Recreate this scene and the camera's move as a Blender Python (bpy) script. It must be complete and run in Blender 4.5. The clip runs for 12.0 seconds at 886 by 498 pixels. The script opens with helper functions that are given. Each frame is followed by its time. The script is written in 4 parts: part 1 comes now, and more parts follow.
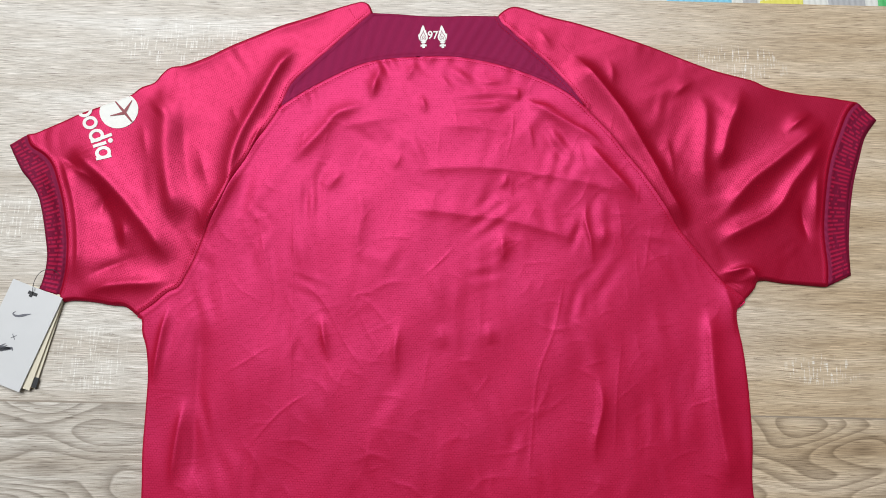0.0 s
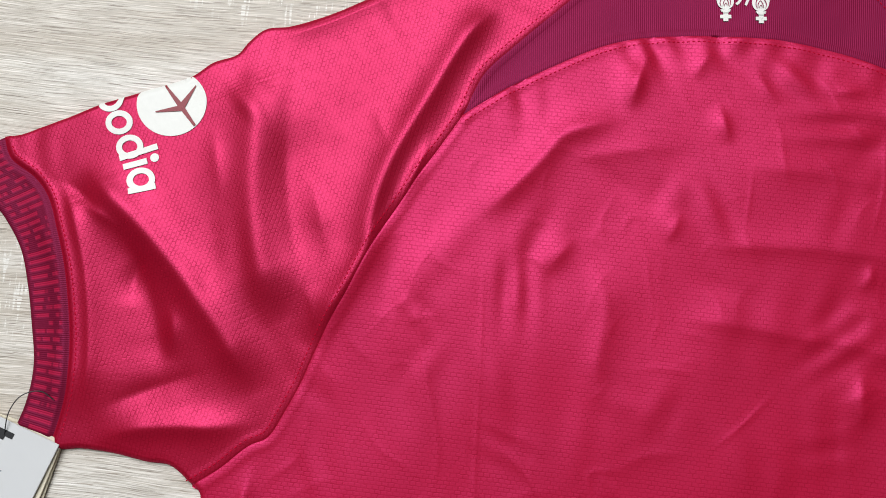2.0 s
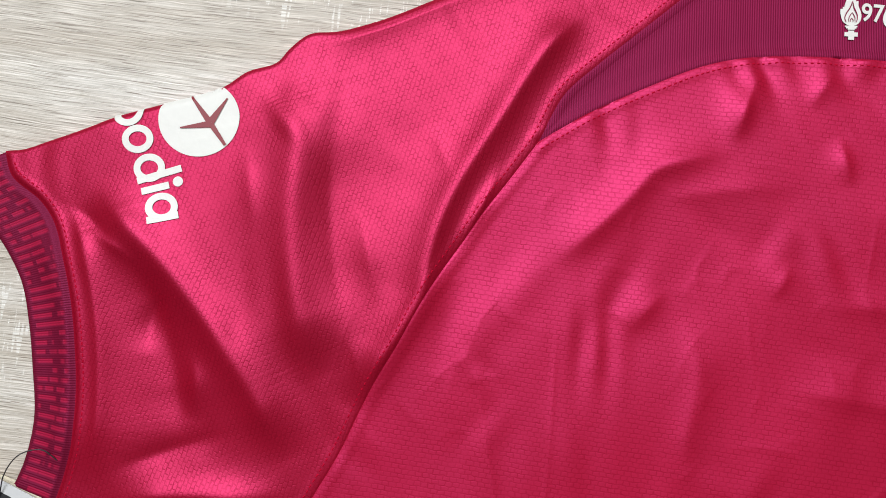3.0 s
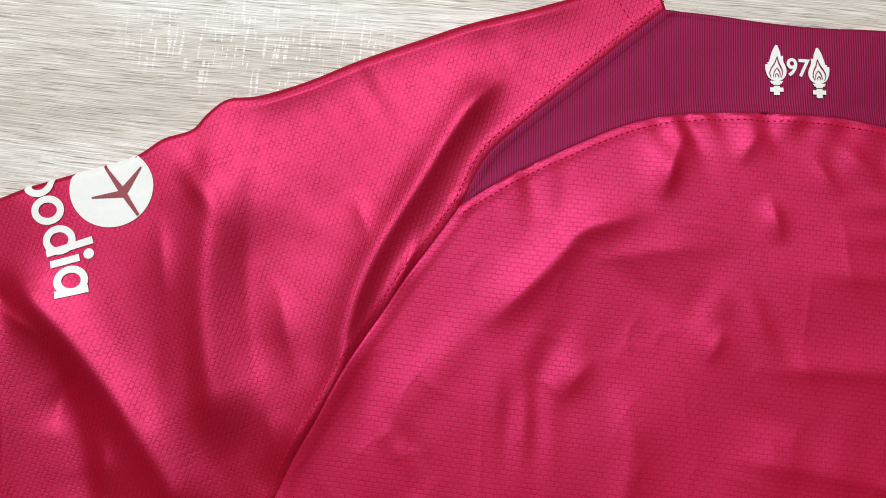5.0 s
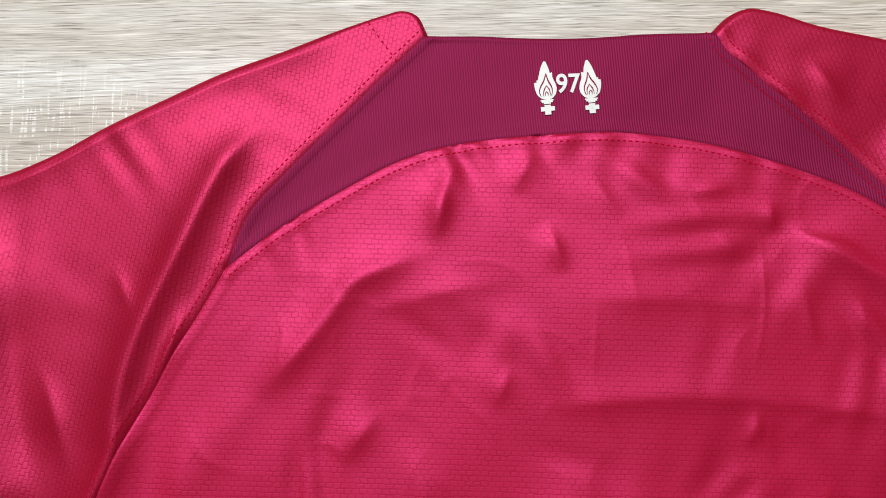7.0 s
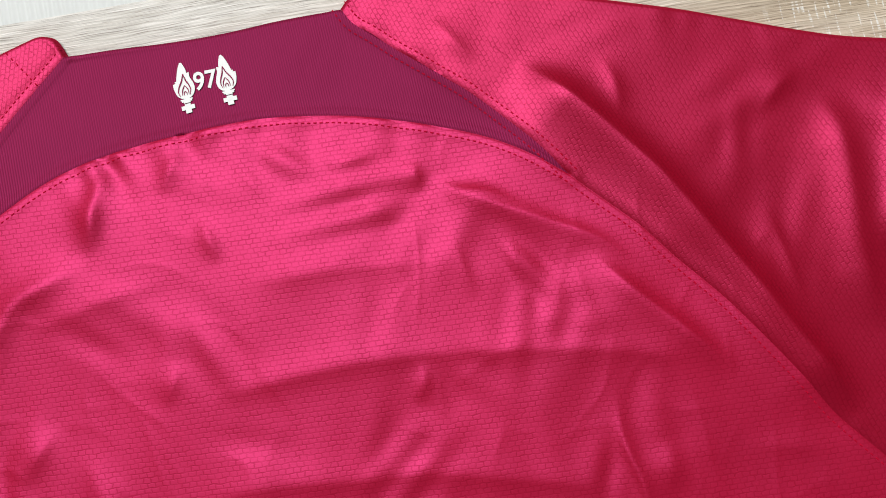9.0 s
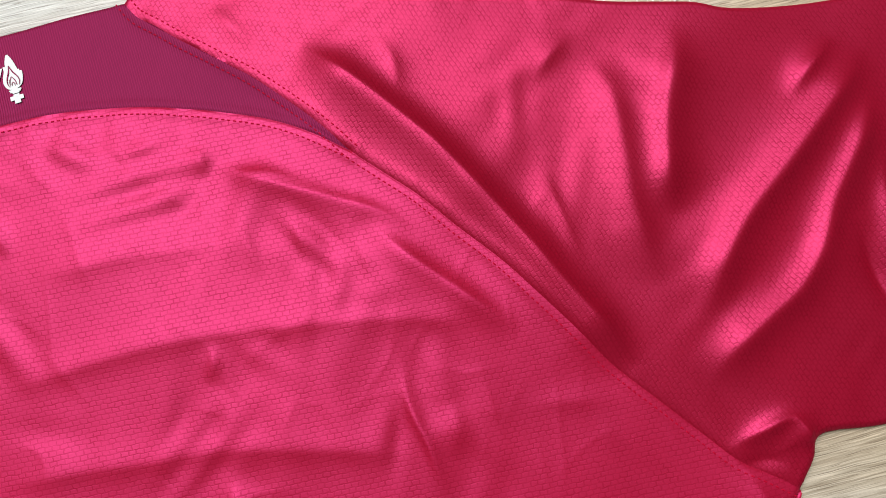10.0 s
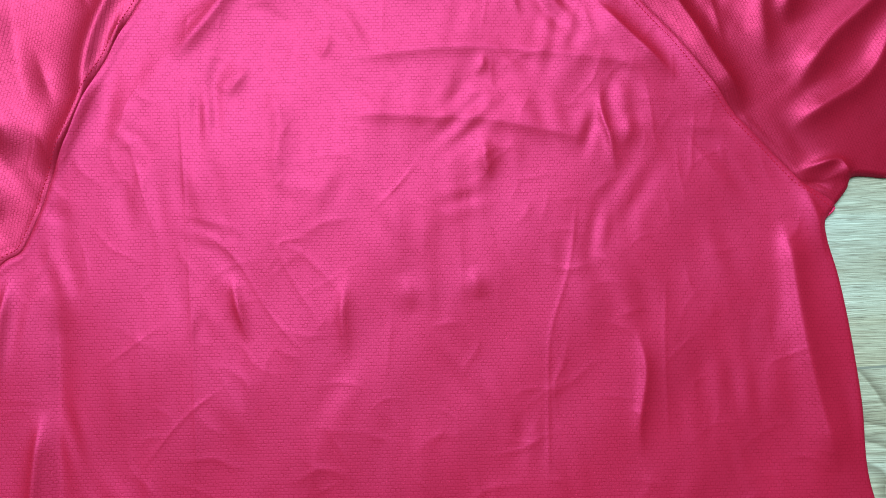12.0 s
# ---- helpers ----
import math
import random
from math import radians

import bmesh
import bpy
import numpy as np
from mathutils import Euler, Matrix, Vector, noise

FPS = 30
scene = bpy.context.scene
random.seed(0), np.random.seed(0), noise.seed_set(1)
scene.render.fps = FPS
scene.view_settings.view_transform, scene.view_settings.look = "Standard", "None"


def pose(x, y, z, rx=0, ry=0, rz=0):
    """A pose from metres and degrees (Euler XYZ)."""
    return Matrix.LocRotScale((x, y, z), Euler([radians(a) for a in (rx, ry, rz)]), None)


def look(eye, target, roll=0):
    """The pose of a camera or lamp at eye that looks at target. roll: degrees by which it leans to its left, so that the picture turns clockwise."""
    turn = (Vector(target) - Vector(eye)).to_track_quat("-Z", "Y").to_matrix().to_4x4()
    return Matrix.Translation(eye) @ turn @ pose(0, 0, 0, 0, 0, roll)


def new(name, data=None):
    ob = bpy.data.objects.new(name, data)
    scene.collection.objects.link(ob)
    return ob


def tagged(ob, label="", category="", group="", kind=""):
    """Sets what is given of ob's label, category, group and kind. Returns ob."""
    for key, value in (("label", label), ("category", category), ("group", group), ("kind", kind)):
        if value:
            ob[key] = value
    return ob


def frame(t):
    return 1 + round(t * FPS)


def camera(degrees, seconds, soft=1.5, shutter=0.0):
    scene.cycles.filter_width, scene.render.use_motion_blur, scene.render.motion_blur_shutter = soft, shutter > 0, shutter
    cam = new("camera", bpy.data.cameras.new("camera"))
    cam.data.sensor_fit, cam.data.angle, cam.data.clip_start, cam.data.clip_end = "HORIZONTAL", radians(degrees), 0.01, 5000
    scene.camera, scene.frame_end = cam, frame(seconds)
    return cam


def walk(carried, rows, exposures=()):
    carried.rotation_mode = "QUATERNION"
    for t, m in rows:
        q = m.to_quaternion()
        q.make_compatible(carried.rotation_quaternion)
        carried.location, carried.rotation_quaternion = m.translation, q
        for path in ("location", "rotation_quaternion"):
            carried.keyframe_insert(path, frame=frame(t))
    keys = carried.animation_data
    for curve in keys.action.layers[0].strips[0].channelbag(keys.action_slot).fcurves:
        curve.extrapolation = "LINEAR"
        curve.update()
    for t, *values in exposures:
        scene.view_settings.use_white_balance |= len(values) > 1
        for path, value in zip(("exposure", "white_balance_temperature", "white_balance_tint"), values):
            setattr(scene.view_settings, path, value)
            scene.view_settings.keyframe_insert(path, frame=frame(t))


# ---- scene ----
cam = camera(68.0, 12.0, soft=1.0)
PATH = [
    (0, -0.0082, 0.0042, 0.6173, 8.04, -0.44, -2.78),
    (0.5, -0.0356, 0.0452, 0.5642, 7.68, -0.47, -1.90),
    (1, -0.0728, 0.0793, 0.4817, 6.82, -0.05, -1.42),
    (1.5, -0.1184, 0.1042, 0.4160, 5.64, -0.11, -0.41),
    (2, -0.1599, 0.1359, 0.3480, 4.78, -0.13, 0.98),
    (2.5, -0.1836, 0.1624, 0.3175, 3.79, 0.20, 2.32),
    (2.7, -0.1881, 0.1661, 0.3081, 3.14, 0.38, 2.69),
    (4.3, -0.1751, 0.1730, 0.2929, 5.74, 0.36, 3.09),
    (4.5, -0.1697, 0.1758, 0.2925, 5.94, 0.23, 2.74),
    (5, -0.1557, 0.1863, 0.2924, 6.07, 0.16, 1.65),
    (5.5, -0.1332, 0.1994, 0.2876, 5.73, 0.27, 0.18),
    (6, -0.1033, 0.2089, 0.2804, 5.07, 0.37, -1.46),
    (6.5, -0.0800, 0.2117, 0.2798, 5.01, 0.36, -2.91),
    (7, -0.0578, 0.2138, 0.2809, 4.79, 0.52, -4.64),
    (7.2, -0.0460, 0.2134, 0.2818, 4.95, 0.45, -5.62),
    (8.8, 0.0697, 0.1762, 0.2833, 6.72, 0.77, -13.56),
    (9, 0.0796, 0.1728, 0.2825, 6.73, 0.64, -14.14),
    (9.5, 0.1181, 0.1583, 0.2827, 6.70, 0.58, -16.02),
    (10, 0.1613, 0.1366, 0.2867, 6.94, 0.28, -17.75),
    (10.5, 0.1651, 0.1081, 0.2949, 6.78, 0.31, -17.55),
    (11, 0.1170, 0.0804, 0.3293, 5.96, -0.09, -14.16),
    (11.5, 0.0570, 0.0282, 0.3601, 5.49, -0.38, -10.00),
    (12, 0.0102, -0.0107, 0.4270, 6.12, -0.72, -7.51),
]
EXPOSURES = [(0.0, 0.0, 6500, 10), (9.0, 0.0, 6500, 10), (9.6, 0.08, 6500, 10), (10.0, 0.14, 6300, 7), (10.5, 0.35, 5200, -11), (11.0, 0.38, 4560, -27), (12.0, 0.37, 4500, -29)]
walk(cam, [(t, pose(x, y, z, rx, ry, rz)) for t, x, y, z, rx, ry, rz in PATH], EXPOSURES)

# ---- light: a bright overcast day through one large window ----
TURN = -4.0            # the table's turn against the shirt, degrees
FLOOR = -0.36          # the floor under the low table
world = bpy.data.worlds.new("world")
scene.world = world
world.use_nodes = True
sky = world.node_tree.nodes.new("ShaderNodeTexSky")
sky.sky_type, sky.sun_disc = "NISHITA", False
sky.sun_elevation, sky.sun_rotation = radians(40), radians(290)
world.node_tree.links.new(sky.outputs[0], world.node_tree.nodes["Background"].inputs[0])
world.node_tree.nodes["Background"].inputs[1].default_value = 0.1


def area(name, place, target, width, height, power, color):
    data = bpy.data.lights.new(name, "AREA")
    data.shape, data.size, data.size_y, data.energy, data.color = "RECTANGLE", width, height, power, color
    lamp = new(name, data)
    lamp.matrix_world = look(place, target)
    return lamp


# the sky's light in the opening of the window
area("window_light_north", (-0.75, 2.35, 4.25), (0.0, 0.0, 0.0), 4.2, 2.8, 370.0, (0.94, 0.975, 1.0))


# ---- materials ----
def material(name):
    m = bpy.data.materials.new(name)
    m.use_nodes = True
    t = m.node_tree
    return m, t, t.nodes["Principled BSDF"]


def node(t, kind, **values):
    n = t.nodes.new(kind)
    for key, value in values.items():
        n.inputs[key.replace("_", " ")].default_value = value
    return n


def ramp(t, source, *stops):
    n = t.nodes.new("ShaderNodeValToRGB")
    t.links.new(source, n.inputs[0])
    while len(n.color_ramp.elements) < len(stops):
        n.color_ramp.elements.new(0.5)
    for e, (at, c) in zip(n.color_ramp.elements, stops):
        e.position, e.color = at, (*c, 1) if len(c) == 3 else c
    return n


def mapped(t, coord="Object", scale=(1, 1, 1), turn=0.0):
    c, m = t.nodes.new("ShaderNodeTexCoord"), t.nodes.new("ShaderNodeMapping")
    m.inputs["Scale"].default_value = scale
    m.inputs["Rotation"].default_value[2] = radians(turn)
    t.links.new(c.outputs[coord], m.inputs[0])
    return m.outputs[0]


def mixed(t, fac, a, b, how="MIX"):
    n = t.nodes.new("ShaderNodeMix")
    n.data_type, n.blend_type = "RGBA", how
    for value, k in ((fac, 0), (a, 6), (b, 7)):
        if hasattr(value, "node"):
            t.links.new(value, n.inputs[k])
        else:
            n.inputs[k].default_value = value if k == 0 else (*value, 1)
    return n.outputs[2]


def maths(t, how, a, b=0.0):
    n = t.nodes.new("ShaderNodeMath")
    n.operation = how
    for value, k in ((a, 0), (b, 1)):
        if hasattr(value, "node"):
            t.links.new(value, n.inputs[k])
        else:
            n.inputs[k].default_value = value
    return n.outputs[0]


def bumped(t, shader, height, depth, strength=1.0):
    n = t.nodes.new("ShaderNodeBump")
    n.inputs["Distance"].default_value, n.inputs["Strength"].default_value = depth, strength
    t.links.new(height, n.inputs["Height"])
    t.links.new(n.outputs[0], shader.inputs["Normal"])


def lustre(t, shader, color, rough, share, gaps=None):
    """Lays the tinted gloss of smooth polyester filament over a cloth."""
    g = t.nodes.new("ShaderNodeBsdfGlossy")
    g.inputs["Color"].default_value, g.inputs["Roughness"].default_value = (*color, 1), rough
    mix = t.nodes.new("ShaderNodeMixShader")
    mix.inputs[0].default_value = share
    if gaps is not None:
        t.links.new(maths(t, "MULTIPLY", maths(t, "SUBTRACT", 1.0, maths(t, "MULTIPLY", gaps, 0.65)), share), mix.inputs[0])
    t.links.new(shader.outputs[0], mix.inputs[1])
    t.links.new(g.outputs[0], mix.inputs[2])
    t.links.new(mix.outputs[0], t.nodes["Material Output"].inputs[0])
    for link in list(shader.inputs["Normal"].links):
        t.links.new(link.from_socket, g.inputs["Normal"])


def jersey(name, color, deep, turn, width, row, gloss, rough, depth, sheen):
    """Shiny polyester mesh knit: offset rows of small cells with dark gaps, a soft lustre, faint cloudy variation."""
    m, t, s = material(name)
    v = mapped(t, turn=turn)
    b = t.nodes.new("ShaderNodeTexBrick")
    b.offset, b.inputs["Scale"].default_value = 0.5, 1.0
    for key, value in (("Mortar Size", 0.00046), ("Mortar Smooth", 1.0), ("Brick Width", width), ("Row Height", row), ("Bias", 0.0)):
        b.inputs[key].default_value = value
    wob = node(t, "ShaderNodeTexNoise", Scale=420.0, Detail=1.0)
    t.links.new(v, wob.inputs["Vector"])
    add = t.nodes.new("ShaderNodeMix")
    add.data_type, add.blend_type = "RGBA", "LINEAR_LIGHT"
    add.inputs[0].default_value = 0.00060
    t.links.new(v, add.inputs[6])
    t.links.new(wob.outputs["Color"], add.inputs[7])
    t.links.new(add.outputs[2], b.inputs["Vector"])
    cloud = node(t, "ShaderNodeTexNoise", Scale=22.0, Detail=4.0)
    t.links.new(v, cloud.inputs["Vector"])
    tint = mixed(t, cloud.outputs["Fac"], [c * 0.86 for c in color], [min(1, c * 1.12) for c in color])
    uneven = node(t, "ShaderNodeTexNoise", Scale=190.0, Detail=2.0)
    t.links.new(v, uneven.inputs["Vector"])
    gap = maths(t, "MULTIPLY", b.outputs["Fac"], ramp(t, uneven.outputs["Fac"], (0.36, (0.30, 0.30, 0.30)), (0.66, (0.68, 0.68, 0.68))).outputs[0])
    t.links.new(mixed(t, gap, tint, deep), s.inputs["Base Color"])
    fine = node(t, "ShaderNodeTexNoise", Scale=1400.0, Detail=2.0)
    t.links.new(v, fine.inputs["Vector"])
    height = maths(t, "SUBTRACT", maths(t, "MULTIPLY", fine.outputs["Fac"], 0.2), gap)
    bumped(t, s, height, depth, 0.6)
    s.inputs["Roughness"].default_value = 0.7
    s.inputs["Specular IOR Level"].default_value = 0.04
    lustre(t, s, sheen, rough, gloss, gap)
    return m


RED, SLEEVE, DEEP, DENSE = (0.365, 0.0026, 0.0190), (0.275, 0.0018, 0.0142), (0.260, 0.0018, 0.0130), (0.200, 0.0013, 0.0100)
body_knit = jersey("red_body_knit", RED, DEEP, 6.0, 0.0031, 0.0021, 0.190, 0.52, 0.00010, (1.0, 0.112, 0.37))
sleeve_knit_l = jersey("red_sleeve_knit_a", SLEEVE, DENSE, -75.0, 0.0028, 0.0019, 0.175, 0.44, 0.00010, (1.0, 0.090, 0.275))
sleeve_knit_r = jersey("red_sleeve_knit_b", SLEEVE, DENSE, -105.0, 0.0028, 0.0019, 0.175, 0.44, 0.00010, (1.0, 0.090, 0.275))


def ribbed(name, dark, light, coord, scale, bands):
    """Fine vertical rib knit."""
    m, t, s = material(name)
    v = mapped(t, coord, scale)
    w = t.nodes.new("ShaderNodeTexWave")
    w.inputs["Scale"].default_value = bands
    w.inputs["Distortion"].default_value = 0.35
    w.inputs["Detail Scale"].default_value = 3.0
    t.links.new(v, w.inputs["Vector"])
    n = node(t, "ShaderNodeTexNoise", Scale=60.0, Detail=3.0)
    t.links.new(v, n.inputs["Vector"])
    c = mixed(t, maths(t, "MULTIPLY", w.outputs["Fac"], 0.8), dark, light)
    t.links.new(mixed(t, maths(t, "MULTIPLY", n.outputs["Fac"], 0.3), c, dark), s.inputs["Base Color"])
    bumped(t, s, w.outputs["Fac"], 0.00018, 0.6)
    s.inputs["Roughness"].default_value = 0.7
    s.inputs["Specular IOR Level"].default_value = 0.05
    lustre(t, s, (1.0, 0.12, 0.45), 0.6, 0.07)
    return m


yoke_rib = ribbed("maroon_rib", (0.095, 0.0018, 0.0130), (0.230, 0.0046, 0.032), "Object", (1, 1, 1), 290.0)


def cuff_knit():
    """Maroon cuff with fine ribs and a woven pattern of red dashes of uneven length across it."""
    m, t, s = material("maroon_cuff_knit")
    v = mapped(t, "UV")
    sep = t.nodes.new("ShaderNodeSeparateXYZ")
    t.links.new(v, sep.inputs[0])
    row = maths(t, "DIVIDE", sep.outputs["Y"], 0.0044)
    com = t.nodes.new("ShaderNodeCombineXYZ")
    t.links.new(maths(t, "MULTIPLY", sep.outputs["X"], 190.0), com.inputs[0])
    t.links.new(maths(t, "MULTIPLY", maths(t, "FLOOR", row), 7.3), com.inputs[1])
    n = node(t, "ShaderNodeTexNoise", Scale=1.0, Detail=1.0)
    t.links.new(com.outputs[0], n.inputs["Vector"])
    long = ramp(t, n.outputs["Fac"], (0.40, (0, 0, 0)), (0.46, (1, 1, 1))).outputs[0]
    dash = ramp(t, maths(t, "FRACT", row), (0.0, (0, 0, 0)), (0.12, (1, 1, 1)), (0.50, (1, 1, 1)), (0.62, (0, 0, 0))).outputs[0]
    middle = ramp(t, maths(t, "DIVIDE", sep.outputs["X"], 0.021), (0.10, (0, 0, 0)), (0.16, (1, 1, 1)), (0.80, (1, 1, 1)), (0.86, (0, 0, 0))).outputs[0]
    lit = maths(t, "MULTIPLY", maths(t, "MULTIPLY", long, dash), middle)
    rib = maths(t, "FRACT", maths(t, "DIVIDE", sep.outputs["Y"], 0.0011))
    rib = maths(t, "ABSOLUTE", maths(t, "SUBTRACT", rib, 0.5))
    c = mixed(t, lit, (0.13, 0.003, 0.018), (0.36, 0.008, 0.038))
    t.links.new(mixed(t, maths(t, "MULTIPLY", rib, 0.7), c, (0.10, 0.002, 0.016)), s.inputs["Base Color"])
    bumped(t, s, maths(t, "SUBTRACT", maths(t, "MULTIPLY", lit, 0.7), rib), 0.0003, 0.7)
    s.inputs["Roughness"].default_value = 0.7
    s.inputs["Specular IOR Level"].default_value = 0.05
    lustre(t, s, (1.0, 0.15, 0.45), 0.55, 0.05)
    return m


cuff_mat = cuff_knit()


def plain(name, color, rough=0.5, grain=40.0, amount=0.08, depth=0.0):
    m, t, s = material(name)
    n = node(t, "ShaderNodeTexNoise", Scale=grain, Detail=5.0)
    t.links.new(mapped(t), n.inputs["Vector"])
    c = mixed(t, n.outputs["Fac"], [v * (1 - amount) for v in color], [min(1, v * (1 + amount)) for v in color])
    t.links.new(c, s.inputs["Base Color"])
    s.inputs["Roughness"].default_value = rough
    if depth:
        bumped(t, s, n.outputs["Fac"], depth)
    return m


thread = plain("red_thread", (0.46, 0.0042, 0.030), 0.8, 900, 0.2)
thread.node_tree.nodes["Principled BSDF"].inputs["Specular IOR Level"].default_value = 0.05
white_print = plain("white_print", (0.72, 0.71, 0.665), 0.45, 300, 0.04, 0.0001)
red_print = plain("red_gap", (0.22, 0.003, 0.014), 0.5, 300, 0.08)
card = plain("white_card", (0.60, 0.60, 0.60), 0.35, 60, 0.04, 0.0002)
cream_card = plain("cream_card", (0.66, 0.60, 0.47), 0.5, 60, 0.06)
black = plain("black_print", (0.02, 0.02, 0.022), 0.5, 200, 0.2)
grey_print = plain("grey_print", (0.13, 0.13, 0.15), 0.5, 200, 0.25)
wall_paint = plain("wall_paint", (0.25, 0.23, 0.205), 0.8, 5, 0.04, 0.001)
ceiling_paint = plain("ceiling_paint", (0.34, 0.33, 0.31), 0.85, 5, 0.03, 0.001)
frame_white = plain("white_frame", (0.80, 0.80, 0.79), 0.35, 30, 0.03)


def oak(name):
    """Grey-beige oak laminate: wavy crisp fibres, darker cathedral figure in the nearer board, clusters of short pale
    saw marks across the grain. The light's change from cool left to warm right is mixed into the colour.
    """
    m, t, s = material(name)
    v = mapped(t)
    sep = t.nodes.new("ShaderNodeSeparateXYZ")
    t.links.new(v, sep.inputs[0])
    board = maths(t, "FLOOR", maths(t, "DIVIDE", maths(t, "SUBTRACT", sep.outputs["Y"], JOINT), 0.42))
    px = maths(t, "ADD", sep.outputs["X"], maths(t, "MULTIPLY", board, 3.7))
    py = maths(t, "ADD", sep.outputs["Y"], maths(t, "MULTIPLY", board, 1.9))

    def grain(x, y, sx, sy, detail, rough=0.5):
        com = t.nodes.new("ShaderNodeCombineXYZ")
        t.links.new(maths(t, "MULTIPLY", x, sx), com.inputs[0])
        t.links.new(maths(t, "MULTIPLY", y, sy), com.inputs[1])
        n = node(t, "ShaderNodeTexNoise", Scale=1.0, Detail=detail, Roughness=rough)
        t.links.new(com.outputs[0], n.inputs["Vector"])
        return n.outputs["Fac"]

    # the fibres wander: the grain's own place across the board
    drift = maths(t, "MULTIPLY", maths(t, "SUBTRACT", grain(px, py, 4.0, 10.0, 2), 0.5), 0.016)
    wave = maths(t, "MULTIPLY", maths(t, "SUBTRACT", grain(px, py, 60.0, 150.0, 2), 0.5), 0.0011)
    q = maths(t, "ADD", py, maths(t, "ADD", drift, wave))
    wide = grain(px, q, 2.2, 30.0, 3)
    streak = grain(px, q, 30.0, 1300.0, 2)
    line = grain(px, q, 40.0, 2100.0, 2)
    hair = grain(px, q, 26.0, 2300.0, 1)
    pore = grain(px, q, 60.0, 1500.0, 1)
    figure = grain(px, q, 6.0, 16.0, 1.0)
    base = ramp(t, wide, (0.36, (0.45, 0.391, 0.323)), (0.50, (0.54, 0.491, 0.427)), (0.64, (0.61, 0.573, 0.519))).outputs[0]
    # painted light: cool daylight on the left turns to warm bounce on the right
    warm_lit = ramp(t, wide, (0.36, (0.40, 0.290, 0.178)), (0.50, (0.49, 0.378, 0.254)), (0.64, (0.56, 0.452, 0.332))).outputs[0]
    light_tint = ramp(t, maths(t, "ADD", maths(t, "MULTIPLY", sep.outputs["X"], 1.6), grain(px, py, 1.5, 6.0, 1)), (0.48, (0, 0, 0)), (0.98, (1, 1, 1))).outputs[0]
    base = mixed(t, light_tint, base, warm_lit)
    ring = ramp(t, maths(t, "FRACT", maths(t, "MULTIPLY", figure, 15.0)), (0.0, (0.98, 0.98, 0.98)), (0.50, (0.86, 0.85, 0.84)), (0.88, (0.54, 0.51, 0.48)), (0.98, (0.98, 0.98, 0.98))).outputs[0]
    near = maths(t, "LESS_THAN", sep.outputs["Y"], JOINT)
    c = mixed(t, near, base, mixed(t, 1.0, base, ring, "MULTIPLY"))
    for source, amount, stops in (
        (streak, 1.0, ((0.38, (0.84, 0.82, 0.79)), (0.45, (0.98, 0.975, 0.97)), (0.53, (1.0, 1.0, 1.0)), (0.60, (1.17, 1.18, 1.20)))),
        (line, 1.0, ((0.35, (0.50, 0.47, 0.44)), (0.40, (0.96, 0.955, 0.95)), (0.55, (1.0, 1.0, 1.0)), (0.60, (1.24, 1.25, 1.27)))),
        (hair, 0.8, ((0.37, (0.78, 0.75, 0.71)), (0.45, (1.0, 1.0, 1.0)), (0.56, (1.0, 1.0, 1.0)), (0.62, (1.12, 1.13, 1.13)))),
        (pore, 0.9, ((0.30, (0.42, 0.37, 0.32)), (0.35, (1.0, 1.0, 1.0)))),
    ):
        c = mixed(t, amount, c, ramp(t, source, *stops).outputs[0], "MULTIPLY")
    seam = maths(t, "LESS_THAN", maths(t, "ABSOLUTE", maths(t, "SUBTRACT", sep.outputs["Y"], JOINT)), 0.0008)
    c = mixed(t, maths(t, "MULTIPLY", seam, 0.9), c, (0.25, 0.20, 0.15))
    # saw marks
    spread = 0.0
    for cx, cy, rx, ry in MARKS:
        d = maths(t, "ADD", maths(t, "POWER", maths(t, "DIVIDE", maths(t, "SUBTRACT", sep.outputs["X"], cx), rx), 2.0), maths(t, "POWER", maths(t, "DIVIDE", maths(t, "SUBTRACT", sep.outputs["Y"], cy), ry), 2.0))
        spread = maths(t, "ADD", maths(t, "MAXIMUM", maths(t, "SUBTRACT", 1.0, d), 0.0), spread)
    cut = ramp(t, grain(sep.outputs["X"], sep.outputs["Y"], 600.0, 60.0, 1), (0.575, (0, 0, 0)), (0.62, (1, 1, 1))).outputs[0]
    broken = ramp(t, streak, (0.46, (0.05, 0.05, 0.05)), (0.54, (1, 1, 1))).outputs[0]
    marks = maths(t, "MULTIPLY", maths(t, "MULTIPLY", cut, broken), maths(t, "MINIMUM", maths(t, "MULTIPLY", spread, 1.6), 1.0))
    c = mixed(t, maths(t, "MULTIPLY", marks, 0.75), c, (0.84, 0.82, 0.77))
    t.links.new(c, s.inputs["Base Color"])
    s.inputs["Roughness"].default_value = 0.48
    s.inputs["Specular IOR Level"].default_value = 0.7
    bumped(t, s, line, 0.0003, 0.7)
    return m


JOINT = -0.0580
MARKS = ((-0.266, 0.292, 0.075, 0.030), (0.28, 0.282, 0.060, 0.022), (-0.328, -0.019, 0.040, 0.035), (0.349, -0.015, 0.040, 0.016), (-0.398, 0.114, 0.06, 0.03))
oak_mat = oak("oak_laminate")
floor_mat = plain("floor_boards", (0.30, 0.22, 0.15), 0.45, 12, 0.2)


